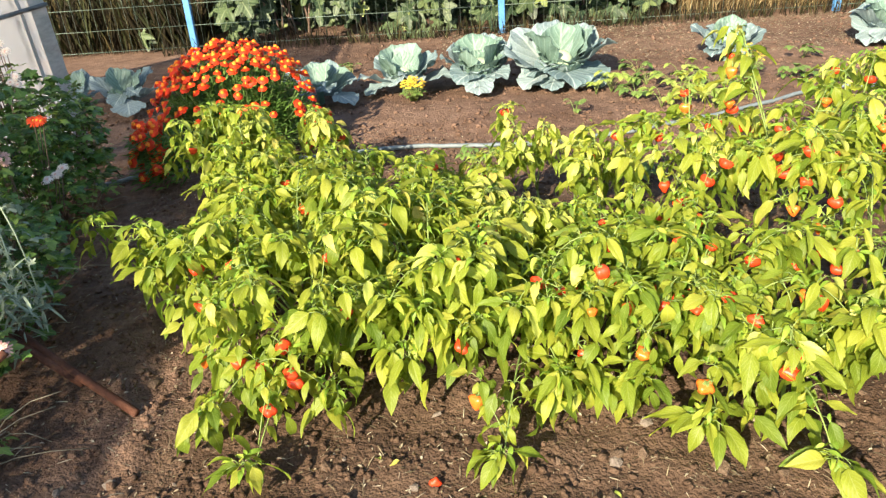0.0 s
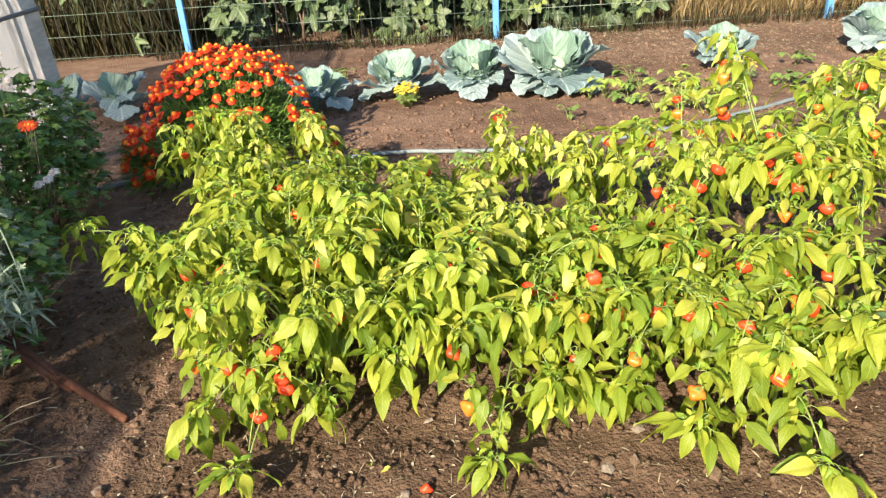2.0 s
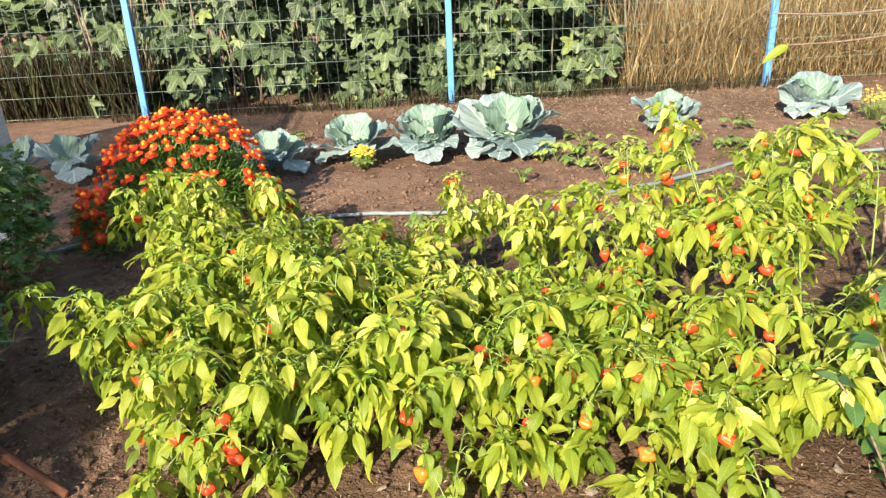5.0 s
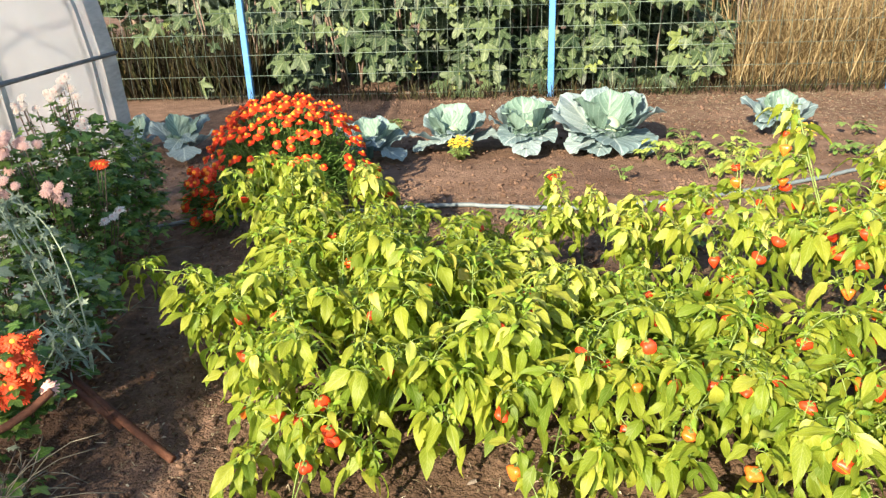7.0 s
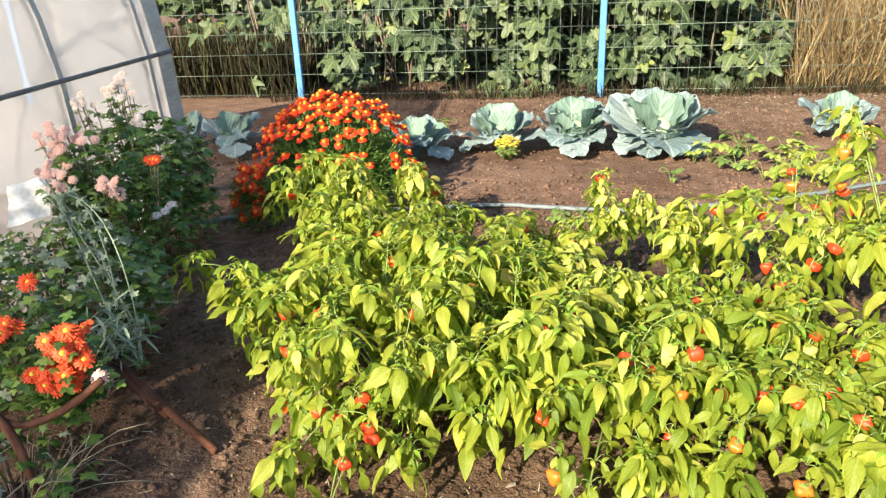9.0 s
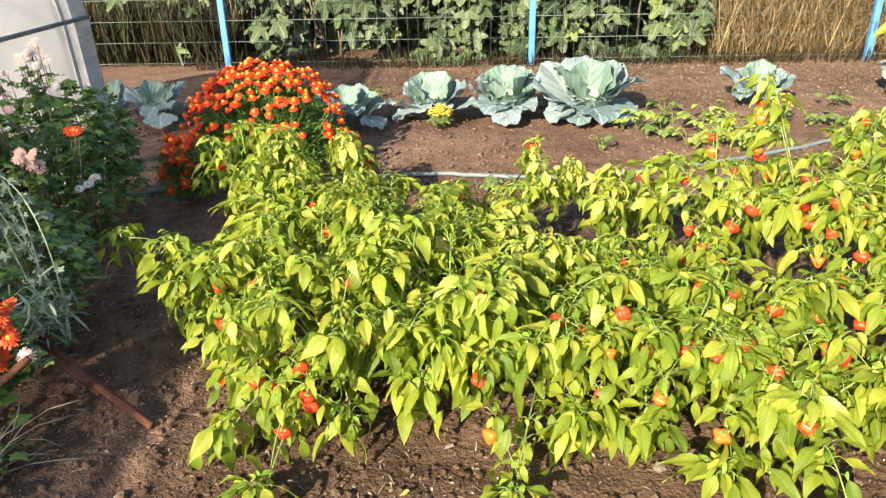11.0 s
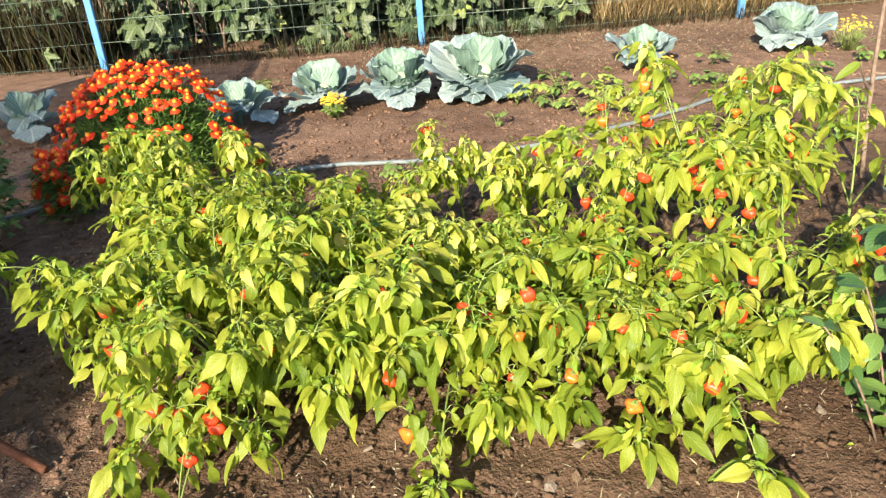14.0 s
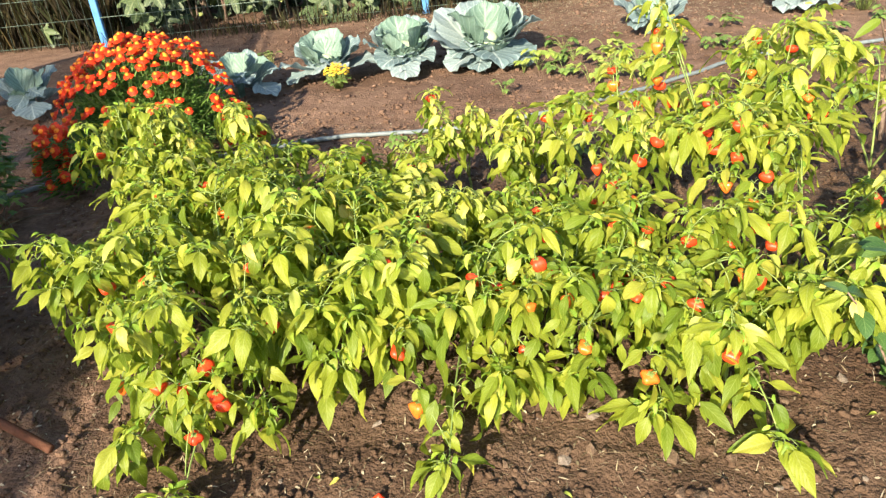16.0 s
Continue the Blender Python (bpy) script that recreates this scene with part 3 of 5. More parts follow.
def pepper(x, y, h, spread, seed, tone=0.5, fruits=4, size=0.090, limbs=5, low=1, fill=1.0, sprays=(), arch=0.95):
    """A branching pepper plant. tone: 0 green to 1 yellow. low: limbs that hang towards the soil. sprays: tips of long limbs. arch: how far the leaves hang."""
    rng = random.Random(seed)
    shade = "yellowing" if tone > 0.72 else "lime-green" if tone > 0.4 else "green"
    e = root("pepper_plant", x, y, 0, f"ornamental pepper plant with arching {shade} leaves and small red bell fruits", "pepper plant", "pepper bed")
    here = Vector((x, y, 0))
    own = [p - here for p in HANG if (Vector((p.x, p.y, 0)) - here).length < 0.75]
    stems, young, inner = Acc(), Acc(), Acc()
    crotch = Vector((0, 0, h * rng.uniform(0.24, 0.34)))
    tube(stems, bezier((0, 0, -0.03), (0.01, 0.0, crotch.z * 0.6), crotch, 5), 0.0065, 0.005, 6)
    leaves, hooks = [], []

    def free(p, r=0.030):
        return all((p - q).length > r for q in own)

    def cluster(p, out, n, big=1.0):
        """Leaves that spread like the ribs of an umbrella round a branch tip."""
        a0 = rng.uniform(0, 6.28)
        for k in range(n):
            a = a0 + 6.28319 * k / n + rng.uniform(-0.45, 0.45)
            d = Vector((math.cos(a), math.sin(a), 0)) + out * 0.5
            d.z = 0
            d.normalize()
            ang = rng.uniform(-0.15, 0.75) * arch + (0.35 if rng.random() < 0.25 else 0.0)
            s = size * big * rng.uniform(0.5, 1.22)
            p1 = p + d * s * rng.uniform(0.2, 0.45) + Vector((0, 0, rng.uniform(0.0, 0.022)))
            tube(stems, [p, p.lerp(p1, 0.55) + Vector((0, 0, 0.006)), p1], 0.0014, 0.0010, 4)
            way = d * math.cos(ang) - Vector((0, 0, math.sin(ang)))
            leaves.append((p1, way, Vector((d.x * 0.4 + rng.uniform(-0.55, 0.55), d.y * 0.4 + rng.uniform(-0.55, 0.55), 1.0)), s))
        for k in range(n + 2 if fill > 0.9 else max(1, n - 1)):
            d = unit(rng, 0.0) + out * 0.4
            d = Vector((d.x, d.y, 0)).normalized()
            ang = rng.uniform(0.1, 1.3)
            v, f, uv = INNER[rng.randrange(7)]
            q = p + Vector((rng.uniform(-0.06, 0.06), rng.uniform(-0.06, 0.06), rng.uniform(-0.10, 0.0)))
            s = size * rng.uniform(0.6, 1.1)
            if q.z > 0.07 and free(q + d * s * 0.5):
                inner.add(moved(v, aim(q, d * math.cos(ang) - Vector((0, 0, math.sin(ang))), (d.x * 0.5 + rng.uniform(-0.6, 0.6), d.y * 0.5 + rng.uniform(-0.6, 0.6), 1), s)), f, uv)
        for k in range(int(n * 1.3)):
            d = unit(rng, rng.uniform(-0.5, 0.8))
            v, f, uv = YOUNG[rng.randrange(5)]
            q = p + Vector((rng.uniform(-0.025, 0.025), rng.uniform(-0.025, 0.025), rng.uniform(-0.01, 0.03)))
            young.add(moved(v, aim(q, d, (rng.uniform(-0.6, 0.6), rng.uniform(-0.6, 0.6), 1), size * rng.uniform(0.25, 0.55))), f, uv)
    a0 = rng.uniform(0, 6.28)
    for i in range(limbs + low + len(sprays)):
        hang = i >= limbs
        long = i >= limbs + low
        a = a0 + 6.28319 * i / max(limbs, 1) + rng.uniform(-0.35, 0.35)
        if hang:
            a = -1.57 + rng.uniform(-1.1, 1.1)
        r = spread * (rng.uniform(0.7, 0.95) if hang else rng.uniform(0.36, 0.68))
        top = h * (rng.uniform(0.40, 0.60) if hang else rng.uniform(0.70, 1.0))
        end = Vector((r * math.cos(a), r * math.sin(a), top))
        if long:
            end = Vector(sprays[i - limbs - low]) - here
            a = math.atan2(end.y, end.x)
        rise = h * (0.30 if hang else 0.14)
        if long and end.z > h:
            rise = 0.0
        pts = bezier(crotch, crotch.lerp(end, 0.5) + Vector((0, 0, rise)), end, 8)
        tube(stems, pts, 0.0036 if long else 0.0042, 0.0020, 5)
        out = Vector((math.cos(a), math.sin(a), 0))
        for k in ((3, 4, 5, 6) if long else (4, 5, 6)):
            if rng.random() < 0.8 * fill:
                cluster(pts[k], out, 2 + (rng.random() < 0.3), 0.85)
        for j in range(2 if hang else 3):
            b = a + (j - 1) * 0.85 + rng.uniform(-0.3, 0.3)
            rr = spread * (rng.uniform(0.10, 0.24) if hang else rng.uniform(0.26, 0.5))
            tip = end + Vector((rr * math.cos(b), rr * math.sin(b), h * (rng.uniform(-0.14, 0.04) if hang else rng.uniform(-0.20, 0.12))))
            if long and end.z < 0.2:
                rr *= 0.5
                tip = end + Vector((rr * math.cos(b), rr * math.sin(b), rng.uniform(-0.01, 0.03)))
            tip.z = max(tip.z, 0.05)
            sub = bezier(end, end.lerp(tip, 0.5) + Vector((0, 0, 0.05 if not hang else 0.02)), tip, 5)
            tube(stems, sub, 0.0024, 0.0014, 4)
            o2 = Vector((math.cos(b), math.sin(b), 0))
            cluster(sub[2], o2, 2, 0.9)
            cluster(tip, o2, max(2, int((4 if hang else 7) * fill + rng.random())), 1.0)
            hooks += [sub[3] + o2 * 0.03, sub[4] + o2 * 0.03, pts[6] + out * 0.03]
    def hang_fruit(p, s, me):
        f = child("fruit", me, e, pose(p.x, p.y, p.z + 0.02, rng.uniform(-22, 22), rng.uniform(-22, 22), rng.uniform(0, 360)) @ Matrix.Diagonal((s * rng.uniform(0.85, 1.15), s * rng.uniform(0.85, 1.15), s * rng.uniform(0.95, 1.25), 1)))
        child("stalk", CALYX, f, None, "green fruit stalk")
    for k in range(fruits):
        p = rng.choice(hooks) + Vector((rng.uniform(-0.03, 0.03), rng.uniform(-0.05, 0.02), rng.uniform(-0.07, -0.02)))
        if p.z > 0.075:
            hang_fruit(p, rng.uniform(0.0165, 0.0225), FRUITS[min(4, int(rng.random() ** 1.7 * 4.3))])
    for p in HANG:
        near = min(BED, key=lambda q: math.hypot(p.x - q[0], p.y - q[1]))
        if (near[0], near[1]) == (x, y):
            q = p - here
            anchor = min(hooks, key=lambda k: (k - q - Vector((0, 0, 0.05))).length)
            cluster(q + Vector((0, 0.015, 0.065)), unit(rng), 3, 0.72)
            tube(stems, bezier(anchor, anchor.lerp(q, 0.6) + Vector((0, 0, 0.05)), q + Vector((0, 0, 0.05)), 5), 0.0018, 0.0013, 4)
            hang_fruit(q, rng.uniform(0.0175, 0.0225), FRUITS[rng.choice((0, 0, 1, 2, 2, 3))])
    for p, way, up, s in leaves:
        if p.z < 0.04 or not free(p + way * s * 0.5):
            continue
        if p.z + way.z * s * 1.1 < 0.0:
            way = Vector((way.x, way.y, -0.1)).normalized()
        # leaf colour runs from green low down to paler yellow near the top
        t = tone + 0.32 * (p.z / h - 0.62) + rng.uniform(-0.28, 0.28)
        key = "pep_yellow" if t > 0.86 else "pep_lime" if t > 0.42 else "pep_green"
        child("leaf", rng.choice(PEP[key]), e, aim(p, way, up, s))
    child("stem", stems.mesh("stem", M["pep_stem"]), e, None, "thin green branching stem")
    child("inner_foliage", inner.mesh("inner_foliage", M["pep_inner"]), e, None, "crowded inner leaves", "stuff")
    child("young_foliage", young.mesh("young_foliage", M["pep_young_y"] if tone > 0.66 else M["pep_young"]), e, None, "small young leaves", "stuff")
    return e


# x, y, height, spread, tone, fruits, leaf size, limbs, low limbs
FRONT = [(-0.24, 1.56, 0.40, 0.27, 0.50, 3, 0.088, 6, 2), (0.12, 1.62, 0.48, 0.27, 0.56, 3, 0.098, 6, 2), (0.40, 1.52, 0.40, 0.25, 0.52, 4, 0.086, 5, 1), (0.70, 1.50, 0.38, 0.27, 0.34, 10, 0.090, 6, 0), (0.98, 1.48, 0.38, 0.26, 0.32, 10, 0.094, 5, 0), (1.06, 1.28, 0.32, 0.20, 0.58, 3, 0.098, 3, 0)]
MIDDLE = [(-0.62, 1.98, 0.40, 0.26, 0.42, 2, 0.086, 5, 0), (-0.34, 1.96, 0.43, 0.28, 0.52, 3, 0.088, 6, 0), (0.02, 2.08, 0.43, 0.28, 0.50, 2, 0.086, 5, 0), (0.42, 1.98, 0.38, 0.20, 0.97, 2, 0.080, 4, 0), (0.80, 1.90, 0.36, 0.24, 0.46, 4, 0.084, 4, 0)]
BACK = [(-0.50, 2.42, 0.38, 0.27, 0.60, 2, 0.084, 5, 0), (-0.12, 2.46, 0.34, 0.27, 0.42, 2, 0.080, 5, 0), (0.24, 2.44, 0.31, 0.24, 0.60, 1, 0.080, 4, 0),
        (-0.84, 2.92, 0.44, 0.18, 0.62, 2, 0.082, 4, 0), (-0.52, 3.06, 0.40, 0.22, 0.80, 2, 0.080, 4, 0), (-0.68, 2.76, 0.42, 0.22, 0.62, 2, 0.082, 4, 0)]
TALL = [(1.10, 2.22, 0.52, 0.28, 0.64, 10, 0.094, 4, 0), (1.42, 2.10, 0.56, 0.30, 0.60, 13, 0.102, 4, 0), (1.72, 2.36, 0.58, 0.30, 0.60, 6, 0.100, 4, 0), (1.48, 1.66, 0.46, 0.26, 0.50, 11, 0.096, 4, 0)]
THIN = [(0.58, 2.66, 0.40, 0.12, 0.92, 1, 0.074, 2, 0), (0.82, 2.42, 0.38, 0.13, 0.86, 1, 0.076, 2, 0), (2.12, 2.95, 0.52, 0.20, 0.64, 2, 0.090, 3, 0), (1.98, 2.10, 0.52, 0.26, 0.56, 4, 0.098, 3, 0)]
BED = FRONT + MIDDLE + BACK + TALL + THIN
SPRAYS = {
    1: [(0.06, 1.38, 0.20), (0.20, 1.44, 0.26)],
    0: [(-0.32, 1.07, 0.07), (-0.44, 1.24, 0.13), (-0.14, 1.30, 0.13)], 2: [(0.29, 1.06, 0.06), (0.46, 1.24, 0.16)], 3: [(0.68, 1.26, 0.20)],
    5: [(1.05, 0.99, 0.08), (0.80, 1.10, 0.12), (1.26, 1.16, 0.34), (1.34, 1.24, 0.38)], 6: [(-1.02, 2.02, 0.33), (-0.80, 1.92, 0.35), (-0.60, 1.62, 0.24)],
    17: [(1.14, 2.48, 0.60), (0.98, 2.30, 0.46)], 18: [(1.25, 2.30, 0.80), (1.33, 1.85, 0.58), (1.26, 2.20, 0.66)], 19: [(1.84, 2.48, 0.64)], 20: [(1.44, 1.70, 0.50), (1.60, 1.50, 0.46)],
    21: [(0.47, 2.70, 0.44)], 22: [(0.68, 2.15, 0.40), (0.77, 2.43, 0.42)],
}
for k, (x, y, h, s, tone, fruits, size, limbs, low) in enumerate(BED):
    pepper(x, y, h, s, 100 + k, tone, fruits, size, limbs, low, 0.75 if x > 1.05 and y > 1.4 else 1.0, SPRAYS.get(k, ()), 0.45 if tone < 0.4 else 0.95)


# ---- cabbages ----
def cabbage_leaf(rng, cup):
    """A broad round leaf of length 1 along y, hollow towards the head, its wavy rim curling back."""
    a = Acc()
    rows, cols = 20, 21
    v, uv, f = [], [], []
    ph, ph2, ph3 = (rng.uniform(0, 6) for k in range(3))
    wide, skew = rng.uniform(0.46, 0.56), rng.uniform(-0.05, 0.05)
    for i in range(rows):
        t = math.sin(0.5 * math.pi * i / (rows - 1)) ** 1.1
        if t < 0.52:
            w = 0.07 + (wide - 0.07) * math.sin(0.5 * math.pi * t / 0.52) ** 1.1
        else:
            w = wide * max(1 - ((t - 0.52) / 0.485) ** 2.3, 0.0) ** 0.5
        for k in range(cols):
            q = -1 + 2 * k / (cols - 1)
            ang = math.atan2(q * w, t - 0.42)
            edge = max(abs(q), 0.0) ** 2.5 * min(1.0, t * 1.8)
            rim = max(edge, max(0.0, (t - 0.7) / 0.3) ** 2)
            x = q * w * (1 + 0.035 * math.sin(ph + 7 * t) * abs(q))
            wavy = (0.045 * math.sin(ph + 4.0 * ang) + 0.034 * math.sin(ph2 + 9.0 * ang) + 0.014 * math.sin(ph3 + 17.0 * ang)) * rim
            rib = -0.012 * math.exp(-(q / 0.10) ** 2) * (1 - 0.6 * t)
            puff = 0.009 * math.sin((t - abs(q) * 0.62) * 31.4) * (1 - 0.5 * abs(q)) * min(1.0, 3 * abs(q))
            bowl = 0.17 * t * t + cup * x * x * 0.85 - 0.10 * rim
            v.append((x + skew * t * t, t * (1 - 0.06 * q * q), bowl + wavy + rib + puff))
            uv.append((0.5 + 0.5 * q, t))
    for i in range(rows - 1):
        for k in range(cols - 1):
            o = i * cols + k
            f.append((o, o + 1, o + cols + 1, o + cols))
    a.add(v, f, uv)
    return a


crng = random.Random(5)
CAB_OUT = [cabbage_leaf(crng, crng.uniform(0.5, 1.1)).mesh("leaf", M["cab"]) for k in range(9)]
CAB_IN = [cabbage_leaf(crng, crng.uniform(1.0, 1.6)).mesh("leaf", M["cab_in"]) for k in range(4)]


def head_mesh():
    a = Acc()
    v, f, uv = [], [], []
    rows, cols = 12, 20
    for j in range(rows + 1):
        p = math.pi * j / rows
        for i in range(cols):
            t = 6.28319 * i / cols
            r = 1 + 0.03 * math.sin(3 * t + 2 * p) + 0.05 * ((t / 6.28319 * 3 + p * 0.6) % 1.0)
            v.append((r * math.sin(p) * math.cos(t), r * math.sin(p) * math.sin(t), 0.88 * r * math.cos(p)))
            uv.append((abs((i / cols * 3) % 1.0), j / rows))
    for j in range(rows):
        for i in range(cols):
            q = (i + 1) % cols
            f.append((j * cols + i, (j + 1) * cols + i, (j + 1) * cols + q, j * cols + q))
    a.add(v, f, uv)
    return a.mesh("head", M["cab_head"])


HEAD = head_mesh()


def cabbage(x, y, size, seed, leaves=14, head=0.07, label="large blue-green cabbage with a pale firm head and spread leaves", drop=(), wide=1.0, steep=0.0):
    """Leaves wind up from a wide outer ring to upright wrappers round the head. drop: old leaves on the soil, as angle and length."""
    rng = random.Random(seed)
    e = root("cabbage", x, y, 0, label, "cabbage", "cabbage row")
    a = Acc()
    tube(a, [(0, 0, -0.02), (0, 0, 0.10)], 0.022, 0.026, 8)
    child("stump", a.mesh("stump", M["cab_in"]), e, None, "thick pale stem")
    for i in range(leaves):
        t = i / leaves
        ang = i * 2.399 + seed + rng.uniform(-0.25, 0.25)
        # all lean a little towards the sun
        el = 0.14 + 0.80 * t + steep + 0.26 * math.sin(ang) + rng.uniform(-0.13, 0.13)
        ahead = math.sin(ang) < -0.35
        if ahead:
            el = -0.40 + rng.uniform(-0.12, 0.12) if t < 0.5 else 0.45 + 0.5 * (t - 0.5)
        d = Vector((math.cos(ang) * math.cos(el), math.sin(ang) * math.cos(el), math.sin(el)))
        roll = rng.uniform(-0.3, 0.3)
        up = Vector((-math.cos(ang) * math.sin(el) - roll * math.sin(ang), -math.sin(ang) * math.sin(el) + roll * math.cos(ang), math.cos(el)))
        p = Vector((math.cos(ang) * 0.03, math.sin(ang) * 0.03, 0.05 + 0.05 * t))
        s = size * (1.0 - 0.38 * t) * rng.uniform(0.86, 1.1)
        if ahead:
            s *= 0.72 if t < 0.5 else 0.55
            p.z += 0.09 if t < 0.5 else 0.0
        child("leaf", rng.choice(CAB_OUT if t < 0.6 else CAB_IN), e, aim(p, d, up, s, wide * rng.uniform(0.9, 1.1)))
    for ang, ln in drop:
        d = Vector((math.cos(ang) * 0.85, math.sin(ang) * 0.85, -0.42))
        child("leaf", rng.choice(CAB_OUT), e, aim((math.cos(ang) * 0.16, math.sin(ang) * 0.16, 0.02 + ln * 0.45), d, (math.cos(ang) * 0.42, math.sin(ang) * 0.42, 0.85), ln, 1.05), "old drooping outer leaf")
    if head:
        child("head", HEAD, e, pose(0.0, -0.03, 0.10 + head * 0.9, 20, 0, rng.uniform(0, 360)) @ Matrix.Scale(head, 4), "pale green tight cabbage head")
        for i in range(6):
            ang = i * 1.0472 + rng.uniform(-0.2, 0.2)
            el = 1.02 + 0.30 * math.sin(ang) + rng.uniform(-0.1, 0.1)
            d = Vector((math.cos(ang) * math.cos(el), math.sin(ang) * math.cos(el), math.sin(el)))
            up = Vector((-math.cos(ang) * math.sin(el), -math.sin(ang) * math.sin(el), math.cos(el)))
            child("leaf", rng.choice(CAB_IN), e, aim((math.cos(ang) * 0.05, math.sin(ang) * 0.05 - 0.02, 0.05), d, up, head * (2.3 if math.sin(ang) < -0.2 else 3.2), 1.15), "pale green wrapper leaf")
    return e


cabbage(-0.08, 4.92, 0.33, 1, 18, 0.045, drop=((-2.6, 0.17),), label="cabbage with upright blue-green leaves and a small open heart", steep=0.12)
cabbage(0.46, 4.90, 0.38, 2, 18, 0.066, drop=((-1.65, 0.21),), steep=0.20)
cabbage(1.03, 4.86, 0.47, 3, 21, 0.080, drop=((-1.95, 0.18), (-2.5, 0.22)), label="broad blue-green cabbage with a pale head, ragged outer leaves", steep=0.22)
cabbage(2.34, 5.26, 0.31, 4, 17, 0.05, steep=0.2, label="blue-green cabbage behind the pepper plants")
cabbage(3.68, 5.50, 0.39, 5, 17, 0.0, label="loose-leaved grey-green cabbage with no firm head", steep=0.1)
cabbage(-2.08, 4.92, 0.31, 6, 11, 0.0, drop=((-1.2, 0.2),), wide=0.72, label="blue-green young cabbage in shade, no head yet", steep=0.15)
cabbage(-2.52, 5.08, 0.25, 7, 9, 0.0, wide=0.72, label="small green cabbage beside the greenhouse corner")
cabbage(-0.66, 4.74, 0.30, 8, 11, 0.0, drop=((-0.7, 0.18),), label="blue-green cabbage half hidden behind marigolds")


# ---- marigold bush ----
def flower_mesh(name, mat, petals, layers, rng, length=1.0, width=0.42, lift=0.5):
    a = Acc()
    for j in range(layers):
        for i in range(petals):
            t = 6.28319 * (i + 0.5 * j) / petals + rng.uniform(-0.12, 0.12)
            ln = length * (1 - 0.22 * j) * rng.uniform(0.88, 1.08)
            w = width * ln
            c, s = math.cos(t), math.sin(t)
            z0 = lift * j * 0.30
            prof = [(0.12, 0.0, 0.35), (0.55, 0.16, 1.0), (1.0, 0.05 - 0.10 * rng.random(), 0.7)]
            v, f = [], []
            for r, z, k in prof:
                for q in (-0.5, 0.5):
                    x, y = r * ln, q * w * k
                    v.append((x * c - y * s, x * s + y * c, z0 + z * (1 + j)))
            a.add(v, [(0, 2, 3, 1), (2, 4, 5, 3)])
    return a.mesh(name, mat)


def dome_mesh(name, mat, r=0.4, h=0.35):
    a = Acc()
    v, f, seg = [], [], 9
    for j, (k, z) in enumerate(((1.0, 0.0), (0.85, 0.55), (0.45, 0.9))):
        v += [(r * k * math.cos(6.28319 * i / seg), r * k * math.sin(6.28319 * i / seg), h * z) for i in range(seg)]
    v.append((0, 0, h))
    for j in range(2):
        f += [(j * seg + i, j * seg + (i + 1) % seg, (j + 1) * seg + (i + 1) % seg, (j + 1) * seg + i) for i in range(seg)]
    f += [(2 * seg + i, 2 * seg + (i + 1) % seg, 3 * seg) for i in range(seg)]
    a.add(v, f)
    return a.mesh(name, mat)


